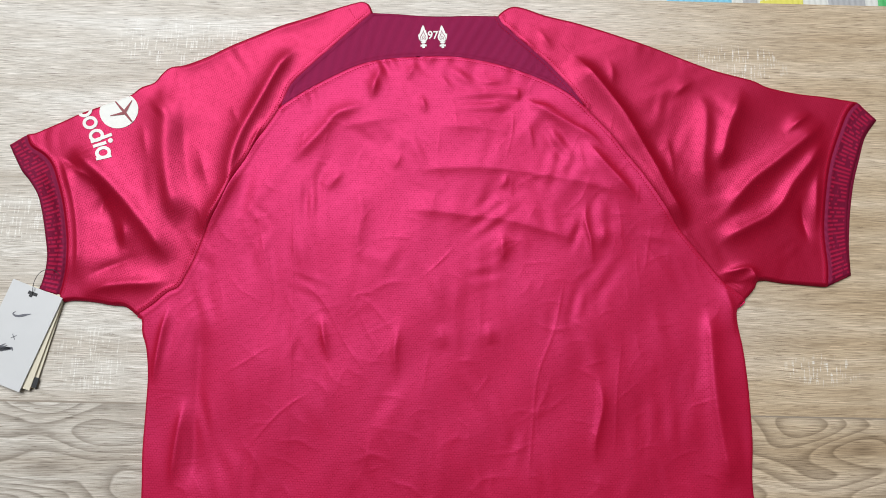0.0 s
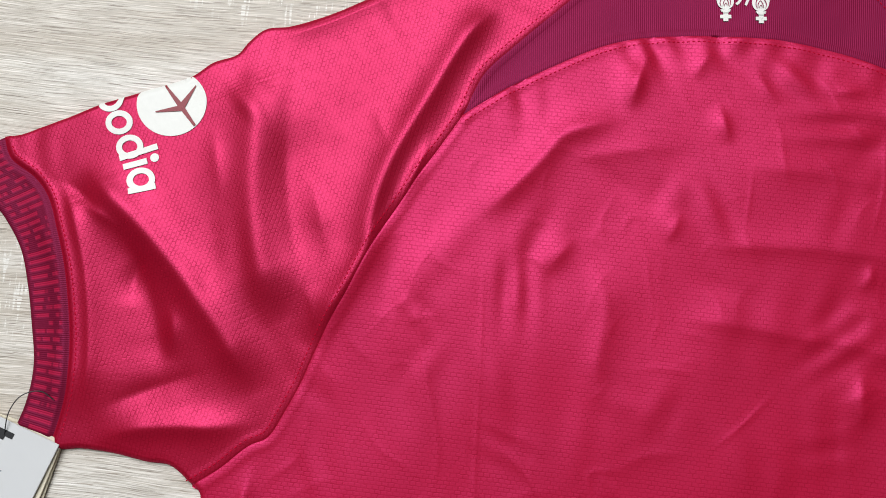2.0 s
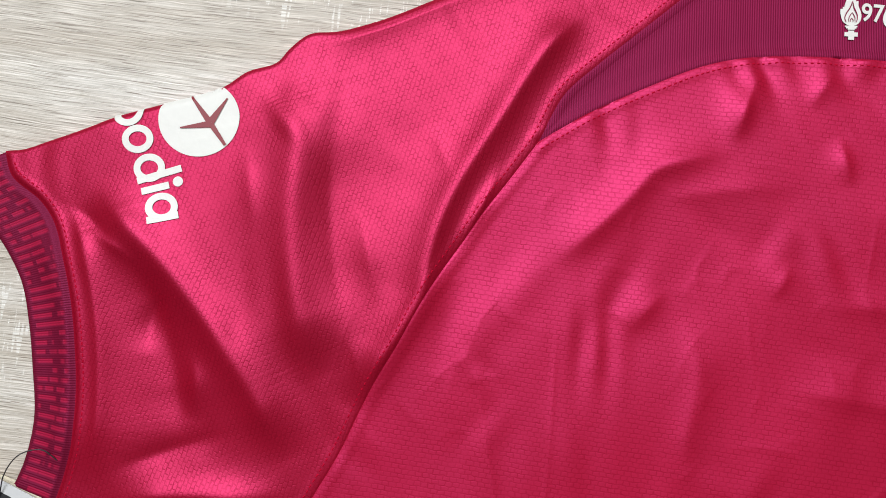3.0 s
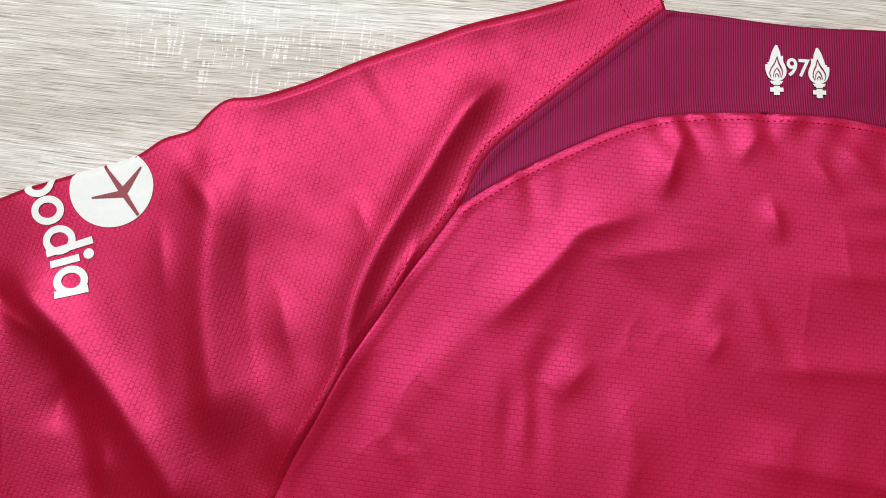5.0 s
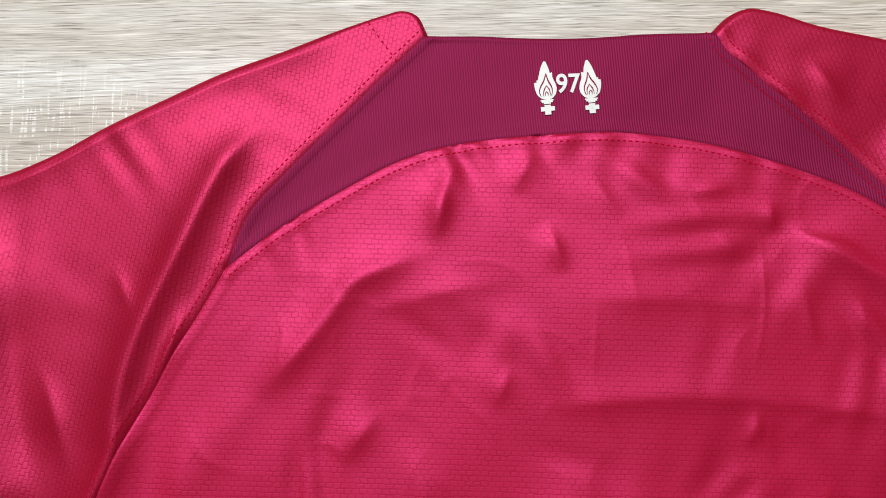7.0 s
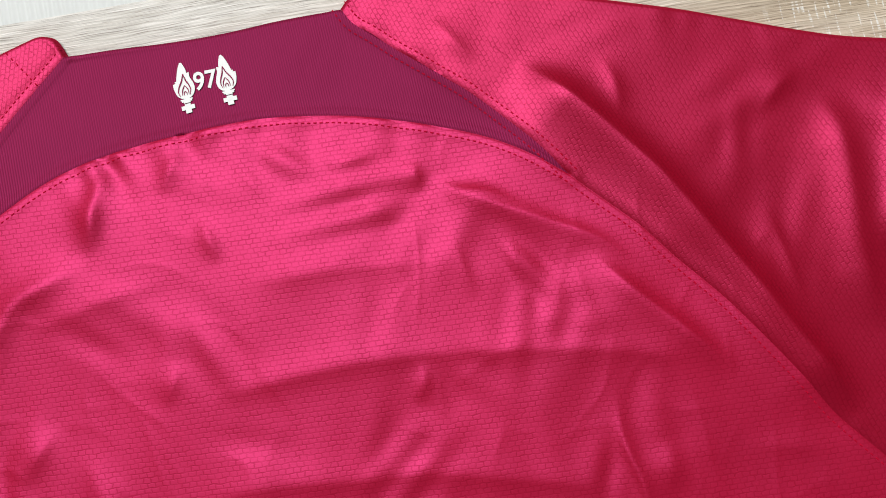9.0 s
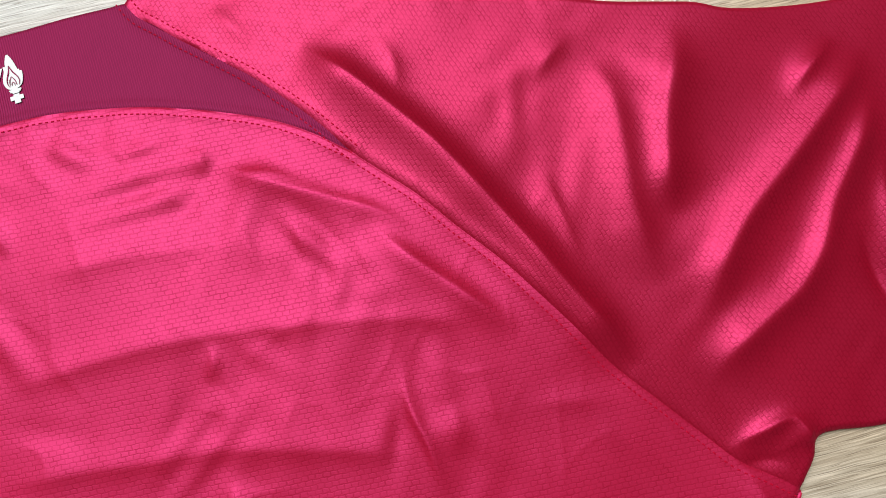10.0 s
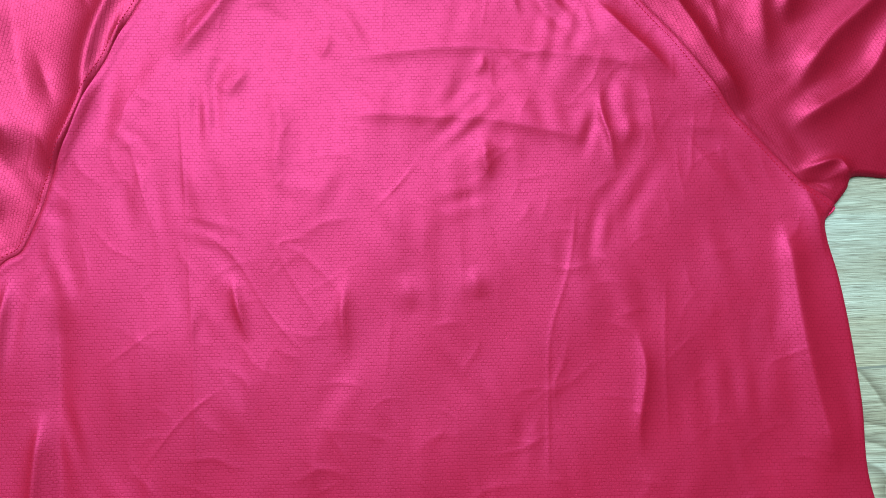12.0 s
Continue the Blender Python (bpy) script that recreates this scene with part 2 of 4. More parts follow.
# ---- mesh helpers ----
def spline(points, n):
    """n points evenly spaced along a smooth curve through the given ones."""
    p = np.array(points, float)
    p = np.vstack([2 * p[0] - p[1], p, 2 * p[-1] - p[-2]])
    out = []
    for k in range(1, len(p) - 2):
        a, b, c, d = p[k - 1 : k + 3]
        u = np.linspace(0, 1, 24, endpoint=False)[:, None]
        # centripetal blending keeps tight corners from overshooting
        ta, tb, tc = (max(np.linalg.norm(y - x), 1e-6) ** 0.5 for x, y in ((a, b), (b, c), (c, d)))
        m1 = tb * ((b - a) / ta - (c - a) / (ta + tb) + (c - b) / tb)
        m2 = tb * ((c - b) / tb - (d - b) / (tb + tc) + (d - c) / tc)
        out.append((2 * u**3 - 3 * u**2 + 1) * b + (u**3 - 2 * u**2 + u) * m1 + (3 * u**2 - 2 * u**3) * c + (u**3 - u**2) * m2)
    q = np.vstack([*out, p[-2:-1]])
    s = np.r_[0, np.cumsum(np.linalg.norm(np.diff(q, axis=0), axis=1))]
    w = np.linspace(0, s[-1], n)
    return np.stack([np.interp(w, s, q[:, 0]), np.interp(w, s, q[:, 1])], 1)


def distance(xy, line, signed=False):
    """How far each point lies from a polyline; with signed also the side (left of the way: plus) and the share of the way."""
    best = np.full(len(xy), 1e9)
    side, along = np.zeros(len(xy)), np.zeros(len(xy))
    step = np.r_[0, np.cumsum(np.linalg.norm(np.diff(line, axis=0), axis=1))]
    for k in range(len(line) - 1):
        a, d = line[k], line[k + 1] - line[k]
        r = xy - a
        u = np.clip((r @ d) / (d @ d + 1e-15), 0, 1)
        o = r - u[:, None] * d
        g = (o * o).sum(1)
        hit = g < best
        best[hit] = g[hit]
        if signed:
            side[hit] = np.sign(d[0] * r[hit, 1] - d[1] * r[hit, 0])
            along[hit] = (step[k] + u[hit] * (step[k + 1] - step[k])) / step[-1]
    best = np.sqrt(best)
    return (best * np.where(side == 0, 1, side), along) if signed else best


def near_distance(xy, line, cap):
    """The distance from a polyline, no more than cap."""
    best = np.full(len(xy), cap)
    for k in range(0, len(line) - 1, 8):
        some = line[k : k + 9]
        lo, hi = some.min(0) - cap, some.max(0) + cap
        near = np.where((xy[:, 0] > lo[0]) & (xy[:, 0] < hi[0]) & (xy[:, 1] > lo[1]) & (xy[:, 1] < hi[1]))[0]
        if len(near):
            best[near] = np.minimum(best[near], distance(xy[near], some))
    return best


def sheet(name, xyz, rows, cols, mat, parent=None, uv=None):
    """A smooth mesh from a grid of rows x cols points."""
    k = np.arange(rows * cols).reshape(rows, cols)
    quads = np.stack([k[:-1, :-1], k[:-1, 1:], k[1:, 1:], k[1:, :-1]], -1).reshape(-1, 4)
    return faces(name, xyz, quads, mat, parent, uv)


def faces(name, xyz, quads, mat, parent=None, uv=None):
    me = bpy.data.meshes.new(name)
    n = quads.shape[1]
    me.vertices.add(len(xyz))
    me.vertices.foreach_set("co", np.asarray(xyz, np.float32).ravel())
    me.loops.add(quads.size)
    me.loops.foreach_set("vertex_index", quads.astype(np.int32).ravel())
    me.polygons.add(len(quads))
    me.polygons.foreach_set("loop_start", np.arange(0, quads.size, n, dtype=np.int32))
    me.update(calc_edges=True)
    me.validate()
    me.polygons.foreach_set("use_smooth", np.ones(len(me.polygons), bool))
    if uv is not None:
        layer = me.uv_layers.new(name="UVMap")
        layer.data.foreach_set("uv", np.asarray(uv, np.float32)[quads.ravel()].ravel())
    me.materials.append(mat)
    ob = new(name, me)
    ob.parent = parent
    return ob


def part(name, bm, mat, parent=None, label="", smooth=False):
    me = bpy.data.meshes.new(name)
    bmesh.ops.recalc_face_normals(bm, faces=bm.faces)
    bm.to_mesh(me)
    bm.free()
    for p in me.polygons:
        p.use_smooth = smooth
    me.materials.append(mat)
    ob = new(name, me)
    ob.parent = parent
    if label:
        tagged(ob, label)
    return ob


def box(lo, hi, bevel=0.0, m=None):
    bm = bmesh.new()
    c, d = [(a + b) / 2 for a, b in zip(lo, hi)], [b - a for a, b in zip(lo, hi)]
    bmesh.ops.create_cube(bm, size=1, matrix=Matrix.Translation(c) @ Matrix.Diagonal((*d, 1)))
    if bevel:
        bmesh.ops.bevel(bm, geom=bm.edges[:], offset=bevel, segments=2, affect="EDGES")
    if m is not None:
        bm.transform(m)
    return bm


def empty(name, label, category, kind="", group=""):
    return tagged(new(name), label, category, group, kind)


# ---- room ----
def slab(name, lo, hi, mat, label, category):
    return tagged(part(name, box(lo, hi), mat), label, category, kind="structure")


slab("floor", (-7.3, -5.1, FLOOR - 0.1), (6.3, 2.7, FLOOR), floor_mat, "brown wooden floor under the low table", "floor")
slab("ceiling", (-7.3, -5.1, 5.80), (6.3, 2.7, 5.90), ceiling_paint, "plain pale taupe ceiling", "ceiling")
slab("wall_east", (6.2, -5.1, FLOOR), (6.3, 2.7, 5.80), wall_paint, "plain taupe painted wall", "wall")
slab("wall_south", (-7.2, -5.1, FLOOR), (6.2, -5.0, 5.80), wall_paint, "plain taupe painted wall", "wall")


def holed_wall(name, lo, hi, a, b, z0, z1, axis):
    """A wall along x or y with one window opening from a to b and z0 to z1."""
    bm = bmesh.new()
    spans = [(lo[axis], a, lo[2], hi[2]), (b, hi[axis], lo[2], hi[2]), (a, b, lo[2], z0), (a, b, z1, hi[2])]
    for s, e, u, v in spans:
        p, q = [lo[0], lo[1], u], [hi[0], hi[1], v]
        p[axis], q[axis] = s, e
        c, d = [(i + j) / 2 for i, j in zip(p, q)], [j - i for i, j in zip(p, q)]
        bmesh.ops.create_cube(bm, size=1, matrix=Matrix.Translation(c) @ Matrix.Diagonal((*d, 1)))
    return tagged(part(name, bm, wall_paint), "plain taupe painted wall with a window opening", "wall", kind="structure")


holed_wall("wall_north", (-7.2, 2.6, FLOOR), (6.2, 2.7, 5.80), -2.95, 1.45, 2.75, 5.60, 0)
slab("wall_west", (-7.3, -5.1, FLOOR), (-7.2, 2.7, 5.80), wall_paint, "plain taupe painted wall", "wall")


def window(name, a, b, z0, z1, at, axis):
    w = tagged(new(name), "white framed window that lets in soft daylight", "window", kind="structure")
    for p, q, r, s in ((a, b, z0, z0 + 0.05), (a, b, z1 - 0.05, z1), (a, a + 0.05, z0 + 0.05, z1 - 0.05), (b - 0.05, b, z0 + 0.05, z1 - 0.05)):
        lo, hi = [at - 0.02, at - 0.02, r], [at + 0.02, at + 0.02, s]
        lo[axis], hi[axis] = p, q
        part("window_frame", box(lo, hi, 0.004), frame_white, w)


window("window_1", -2.95, 1.45, 2.75, 5.60, 2.66, 0)


# ---- low table ----
table = empty("coffee_table", "low table with a grey-beige oak laminate top", "table")
table.matrix_world = pose(0, 0, 0, 0, 0, TURN)
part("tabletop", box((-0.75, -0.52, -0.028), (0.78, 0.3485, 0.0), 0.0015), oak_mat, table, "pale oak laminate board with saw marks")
for lx, ly in ((-0.70, -0.47), (0.73, -0.47), (-0.70, 0.29), (0.73, 0.29)):
    part("leg", box((lx - 0.03, ly - 0.03, FLOOR), (lx + 0.03, ly + 0.03, -0.028), 0.002), oak_mat, table)

# ---- foam play mat on the floor behind the table ----
mat_white = plain("mat_foam", (0.70, 0.70, 0.66), 0.6, 30, 0.05)
mat_blue = plain("mat_blue", (0.22, 0.55, 0.72), 0.6, 30, 0.05)
mat_yellow = plain("mat_yellow", (0.72, 0.66, 0.12), 0.6, 30, 0.05)
mat_orange = plain("mat_orange", (0.80, 0.42, 0.05), 0.6, 30, 0.05)
mat_grey = plain("mat_grey", (0.42, 0.42, 0.43), 0.6, 30, 0.05)
mat_green = plain("mat_green", (0.08, 0.45, 0.14), 0.6, 30, 0.05)


def ribs(x0, x1, y0, y1, z, height, pitch):
    """A ribbed foam sheet: rounded ribs side by side, cut across by shallow grooves."""
    nx, ny = max(3, int((x1 - x0) / pitch * 4)), max(3, int((y1 - y0) / pitch * 1.4))
    x, y = np.meshgrid(np.linspace(x0, x1, nx), np.linspace(y0, y1, ny))
    h = np.abs(np.sin(np.pi * x / pitch)) ** 0.6 * (0.6 + 0.4 * np.abs(np.sin(np.pi * y / (pitch * 1.6))) ** 0.5)
    edge = (x <= x0) | (x >= x1) | (y <= y0) | (y >= y1)
    return np.stack([x, y, np.where(edge, z - 0.001, z + height * h)], -1).reshape(-1, 3), ny, nx


play_mat = empty("play_mat", "ribbed foam play mat with coloured print on the floor", "mat")
part("foam_sheet", box((-0.9, 0.40, FLOOR), (1.5, 1.6, FLOOR + 0.010), 0.003), mat_white, play_mat)
xyz, r, c = ribs(-0.5, 0.9, 0.44, 0.72, FLOOR + 0.011, 0.002, 0.009)
sheet("embossing", xyz, r, c, mat_white, play_mat)
for x0, x1, y0, y1, m, label in (
    (0.205, 0.255, 0.44, 0.60, mat_blue, "pale blue printed patch"),
    (0.375, 0.480, 0.44, 0.58, mat_blue, "pale blue printed patch"),
    (0.495, 0.520, 0.44, 0.57, mat_grey, "grey printed patch"),
    (0.522, 0.592, 0.44, 0.515, mat_yellow, "lime yellow printed patch"),
    (0.524, 0.560, 0.515, 0.56, mat_orange, "orange printed patch"),
    (0.630, 0.690, 0.44, 0.60, mat_grey, "grey printed patch"),
    (0.708, 0.790, 0.44, 0.58, mat_green, "green printed patch"),
    (-0.245, -0.215, 0.60, 0.70, mat_green, "green printed patch"),
):
    xyz, r, c = ribs(x0, x1, y0, y1, FLOOR + 0.0122, 0.002, 0.009)
    tagged(sheet("print_patch", xyz, r, c, m, play_mat), label)

# ---- the shirt's plan: seams and edges, metres on the table ----
TIP_L, TIP_R = 5, 8    # where the yoke ends on the raglan seams
NECK = [(-0.0574, 0.3315), (-0.0346, 0.3293), (-0.0126, 0.3265), (0.0119, 0.3246), (0.0390, 0.3241), (0.0662, 0.3225)]
ARCH = [(-0.1502, 0.2364), (-0.1400, 0.2432), (-0.1252, 0.2523), (-0.1004, 0.2647), (-0.0755, 0.2756), (-0.0558, 0.2806), (-0.0340, 0.2824), (-0.0123, 0.2823), (0.0094, 0.2815), (0.0237, 0.2803), (0.0552, 0.2737), (0.0785, 0.2656), (0.0968, 0.2578), (0.1147, 0.2486), (0.1295, 0.2378), (0.1451, 0.2233)]
RAGLAN_L = [(-0.0574, 0.3315), (-0.0749, 0.3169), (-0.0982, 0.2964), (-0.1238, 0.2740), (-0.1392, 0.2587), (-0.1502, 0.2364), (-0.1559, 0.2279), (-0.1641, 0.2161), (-0.1734, 0.2032), (-0.1815, 0.1902), (-0.1911, 0.1755), (-0.1979, 0.1640), (-0.2033, 0.1536), (-0.2089, 0.1422), (-0.2187, 0.1241), (-0.2254, 0.1094), (-0.2316, 0.0946), (-0.2402, 0.0782), (-0.2480, 0.0660), (-0.2569, 0.0620), (-0.2722, 0.0499), (-0.2861, 0.0413)]
RAGLAN_R = [(0.0662, 0.3225), (0.0701, 0.3139), (0.0780, 0.3056), (0.0871, 0.2957), (0.0994, 0.2835), (0.1126, 0.2700), (0.1259, 0.2530), (0.1369, 0.2372), (0.1451, 0.2233), (0.1557, 0.2100), (0.1676, 0.1951), (0.1787, 0.1779), (0.1930, 0.1571), (0.2025, 0.1403), (0.2102, 0.1264), (0.2162, 0.1150), (0.2237, 0.1009), (0.2399, 0.0774), (0.2506, 0.0618), (0.2603, 0.0480), (0.2700, 0.0394), (0.2815, 0.0286)]
SHOULDER_L = [(-0.0574, 0.3315), (-0.0615, 0.3410), (-0.0677, 0.3437), (-0.0758, 0.3424), (-0.0961, 0.3372), (-0.1215, 0.3295), (-0.1480, 0.3222), (-0.1726, 0.3130), (-0.1979, 0.3033), (-0.2225, 0.2922), (-0.2440, 0.2851), (-0.2580, 0.2830), (-0.2670, 0.2755), (-0.2725, 0.2688), (-0.2855, 0.2640), (-0.2970, 0.2559), (-0.3230, 0.2470), (-0.3455, 0.2396), (-0.3592, 0.2335), (-0.3760, 0.2267), (-0.3866, 0.2226), (-0.3950, 0.2215)]
CUFFSEAM_L = [(-0.3950, 0.2215), (-0.3905, 0.2095), (-0.3768, 0.1990), (-0.3690, 0.1888), (-0.3625, 0.1730), (-0.3571, 0.1545), (-0.3535, 0.1337), (-0.3513, 0.1127), (-0.3516, 0.0917), (-0.3549, 0.0760), (-0.3586, 0.0622)]
CUFFEDGE_L = [(-0.4118, 0.2118), (-0.3990, 0.1852), (-0.3925, 0.1770), (-0.3832, 0.1612), (-0.3782, 0.1432), (-0.3745, 0.1219), (-0.3720, 0.1008), (-0.3745, 0.0823), (-0.3792, 0.0688)]
UNDER_L = [(-0.3586, 0.0622), (-0.3555, 0.0582), (-0.3446, 0.0584), (-0.3270, 0.0562), (-0.3094, 0.0522), (-0.2978, 0.0505), (-0.2861, 0.0413)]
SIDE_L = [(-0.2861, 0.0413), (-0.2824, 0.0378), (-0.2817, 0.0258), (-0.2779, 0.0117), (-0.2760, -0.0125), (-0.2776, -0.0433), (-0.2800, -0.0800), (-0.2804, -0.1211), (-0.2871, -0.2118), (-0.2921, -0.2997), (-0.2961, -0.3873)]
SHOULDER_R = [(0.0662, 0.3225), (0.0735, 0.3285), (0.0825, 0.3318), (0.0940, 0.3292), (0.1132, 0.3212), (0.1413, 0.3126), (0.1660, 0.3038), (0.1925, 0.2932), (0.2140, 0.2845), (0.2362, 0.2742), (0.2580, 0.2640), (0.2780, 0.2555), (0.2990, 0.2486), (0.3145, 0.2432), (0.3254, 0.2371), (0.3440, 0.2312), (0.3620, 0.2272), (0.3804, 0.2242), (0.4145, 0.2168)]
CUFFSEAM_R = [(0.4145, 0.2168), (0.4037, 0.2072), (0.3918, 0.1855), (0.3785, 0.1556), (0.3698, 0.1226), (0.3648, 0.0932), (0.3638, 0.0731), (0.3635, 0.0587), (0.3607, 0.0373)]
CUFFEDGE_R = [(0.4309, 0.1980), (0.4164, 0.1815), (0.4061, 0.1588), (0.3975, 0.1367), (0.3901, 0.1071), (0.3857, 0.0740), (0.3852, 0.0470)]
UNDER_R = [(0.3607, 0.0373), (0.3512, 0.0385), (0.3212, 0.0426), (0.2964, 0.0459), (0.2918, 0.0387), (0.2815, 0.0286)]
SIDE_R = [(0.2815, 0.0286), (0.2737, 0.0199), (0.2725, 0.0095), (0.2750, -0.0151), (0.2759, -0.0395), (0.2758, -0.0635), (0.2745, -0.0977), (0.2701, -0.1488), (0.2842, -0.2191), (0.2885, -0.3088), (0.2938, -0.3984)]

RELIEF = []          # ridges of cloth: line, half widths on both sides, height


def fold(points, left, right, height):
    """A ridge of cloth along a curve: half widths on its left and right and height, in millimetres."""
    RELIEF.append((spline(points, 6 * len(points)), left / 1000, right / 1000, height / 1000))


# left sleeve: ridges with a wide slope to the window and a steep one behind
fold([(-0.1287, 0.3001), (-0.1445, 0.2841), (-0.1561, 0.2670), (-0.1656, 0.2501), (-0.1757, 0.2333), (-0.1865, 0.2139), (-0.1938, 0.1961), (-0.1976, 0.1799), (-0.2001, 0.1638), (-0.2077, 0.1490), (-0.2187, 0.1315), (-0.2296, 0.1116)], 8, 12, 5.4)
fold([(-0.1664, 0.2282), (-0.1712, 0.2132), (-0.1786, 0.1972), (-0.1860, 0.1830)], 3.5, 4, 2.02)
fold([(-0.2718, 0.2644), (-0.2629, 0.2504), (-0.2590, 0.2341), (-0.2592, 0.2178), (-0.2593, 0.1961), (-0.2576, 0.1748), (-0.2532, 0.1538), (-0.2459, 0.1370), (-0.2390, 0.1260)], 14, 15, 5.2)
fold([(-0.2328, 0.2056), (-0.2260, 0.1883), (-0.2213, 0.1683), (-0.2188, 0.1551)], 5, 7, 1.31)
fold([(-0.1994, 0.2438), (-0.1934, 0.2303), (-0.1886, 0.2182)], 4, 6, 0.83)
fold([(-0.3527, 0.2073), (-0.3325, 0.1892), (-0.3144, 0.1709), (-0.2995, 0.1545), (-0.2851, 0.1367), (-0.2735, 0.1209), (-0.2625, 0.1037), (-0.2537, 0.0874)], 12, 12, 5.8)
fold([(-0.3563, 0.1876), (-0.3396, 0.1802), (-0.3249, 0.1700)], 3, 4, 0.83)
fold([(-0.3022, 0.1358), (-0.2980, 0.1202), (-0.2995, 0.1032)], 6, 7, 1.91)
fold([(-0.3141, 0.1619), (-0.3212, 0.1483), (-0.3220, 0.1298)], 6, 7, -1.91)
fold([(-0.3388, 0.0620), (-0.3170, 0.0696), (-0.2948, 0.0716), (-0.2712, 0.0715), (-0.2530, 0.0748)], 9, 8, 3.8)
fold([(-0.3373, 0.0770), (-0.3194, 0.0855), (-0.2988, 0.0928), (-0.2782, 0.1001)], 7, 8, -2.37)
fold([(-0.3674, 0.2055), (-0.3557, 0.1870), (-0.3482, 0.1659), (-0.3434, 0.1448), (-0.3406, 0.1212), (-0.3399, 0.0978), (-0.3433, 0.0770)], 7, 5, 2.05)
fold([(-0.2835, 0.2309), (-0.2794, 0.2092), (-0.2766, 0.1849)], 5, 7, 0.95)
fold([(-0.0900, 0.3350), (-0.1230, 0.3255), (-0.1490, 0.3180), (-0.1740, 0.3090), (-0.1990, 0.2995), (-0.2235, 0.2882), (-0.2440, 0.2805), (-0.2570, 0.2785)], 9, 3, 2.05)
fold([(-0.3399, 0.1826), (-0.3220, 0.1564), (-0.3115, 0.1310), (-0.3060, 0.1080), (-0.3035, 0.0860)], 12, 16, -3.4)
fold([(-0.2423, 0.2388), (-0.2424, 0.2029), (-0.2381, 0.1731), (-0.2319, 0.1465)], 14, 8, -2)
fold([(-0.3713, 0.2005), (-0.3528, 0.1916), (-0.3354, 0.1773)], 6, 9, -2)
# right sleeve
fold([(0.1351, 0.2783), (0.1525, 0.2567), (0.1672, 0.2359), (0.1812, 0.2137), (0.1938, 0.1882), (0.2058, 0.1619), (0.2157, 0.1380), (0.2258, 0.1157), (0.2320, 0.0962)], 7.5, 16, 7.6)
fold([(0.2230, 0.1929), (0.2239, 0.1685), (0.2267, 0.1426)], 4, 7, 1.23)
fold([(0.2582, 0.2344), (0.2617, 0.2138), (0.2589, 0.1901), (0.2550, 0.1672), (0.2539, 0.1465), (0.2532, 0.1260)], 9.8, 12, 3.58)
fold([(0.3018, 0.2373), (0.2960, 0.2249), (0.2817, 0.1954), (0.2741, 0.1705), (0.2730, 0.1510)], 12, 9.6, 5.14)
fold([(0.2783, 0.1837), (0.2712, 0.1686), (0.2703, 0.1530)], 8, 7, 1.8)
fold([(0.3784, 0.1988), (0.3503, 0.1784), (0.3234, 0.1593), (0.2996, 0.1432), (0.2811, 0.1258), (0.2677, 0.1084)], 9.8, 10.8, 5.6)
fold([(0.3674, 0.2085), (0.3485, 0.1971), (0.3343, 0.1860)], 5, 7, 3)
fold([(0.3753, 0.1818), (0.3565, 0.1579), (0.3374, 0.1380), (0.3243, 0.1195), (0.3104, 0.1078), (0.2910, 0.0989), (0.2723, 0.0899), (0.2583, 0.0795)], 9.8, 8.4, 4.92)
fold([(0.3449, 0.1292), (0.3454, 0.1062), (0.3478, 0.0763)], 5, 6, -3.28)
fold([(0.3675, 0.1554), (0.3607, 0.1333), (0.3565, 0.1057), (0.3557, 0.0878)], 6, 6, 2.73)
fold([(0.2553, 0.0527), (0.2715, 0.0566), (0.2869, 0.0581), (0.2989, 0.0498)], 4, 5, 3.28)
fold([(0.2863, 0.0602), (0.2912, 0.0495), (0.2916, 0.0409)], 3, 7, 3.28)
fold([(0.2572, 0.0463), (0.2726, 0.0444), (0.2799, 0.0383)], 4, 4, -1.64)
fold([(0.1046, 0.3091), (0.1110, 0.2939), (0.1204, 0.2809)], 5, 6, 1.23)
fold([(0.1719, 0.2729), (0.1748, 0.2563), (0.1727, 0.2399)], 5, 6, 1.23)
fold([(0.2559, 0.2461), (0.2433, 0.2388), (0.2298, 0.2279)], 5, 6, 1.23)
fold([(-0.3800, 0.1935), (-0.3705, 0.1760), (-0.3590, 0.1440), (-0.3560, 0.1110), (-0.3600, 0.0720)], 30, 7, 3.6)
# slopes of the back below the yoke and the seams
fold([(0.1406, 0.1929), (0.1566, 0.1693), (0.1731, 0.1483), (0.1910, 0.1246)], 5.5, 11, 4.25)
fold([(0.0877, 0.2328), (0.1090, 0.2189), (0.1304, 0.2059), (0.1492, 0.1933), (0.1621, 0.1783)], 4.5, 9, 2.75)
fold([(-0.0477, 0.2772), (-0.0553, 0.2633), (-0.0598, 0.2492), (-0.0636, 0.2375)], 5.5, 8, 3.25)
fold([(-0.0154, 0.2765), (-0.0223, 0.2666), (-0.0280, 0.2562)], 5, 6, 1.62)
fold([(-0.0139, 0.2466), (-0.0116, 0.2357), (-0.0082, 0.2212)], 4, 6, 1.75)
fold([(-0.0617, 0.2374), (-0.0811, 0.2318), (-0.0969, 0.2260), (-0.1084, 0.2128), (-0.1235, 0.1977), (-0.1433, 0.1797)], 8, 10, 3.75)
fold([(0.0053, 0.2667), (0.0122, 0.2529), (0.0195, 0.2427)], 4, 6, 1)
fold([(0.0442, 0.2514), (0.0563, 0.2528), (0.0682, 0.2530)], 4, 5, 1.12)
fold([(0.0819, 0.2483), (0.0807, 0.2388), (0.0816, 0.2304)], 4, 6, 1.5)
fold([(0.0842, 0.2385), (0.0960, 0.2292), (0.1095, 0.2238), (0.1225, 0.2152)], 4, 7, 2)
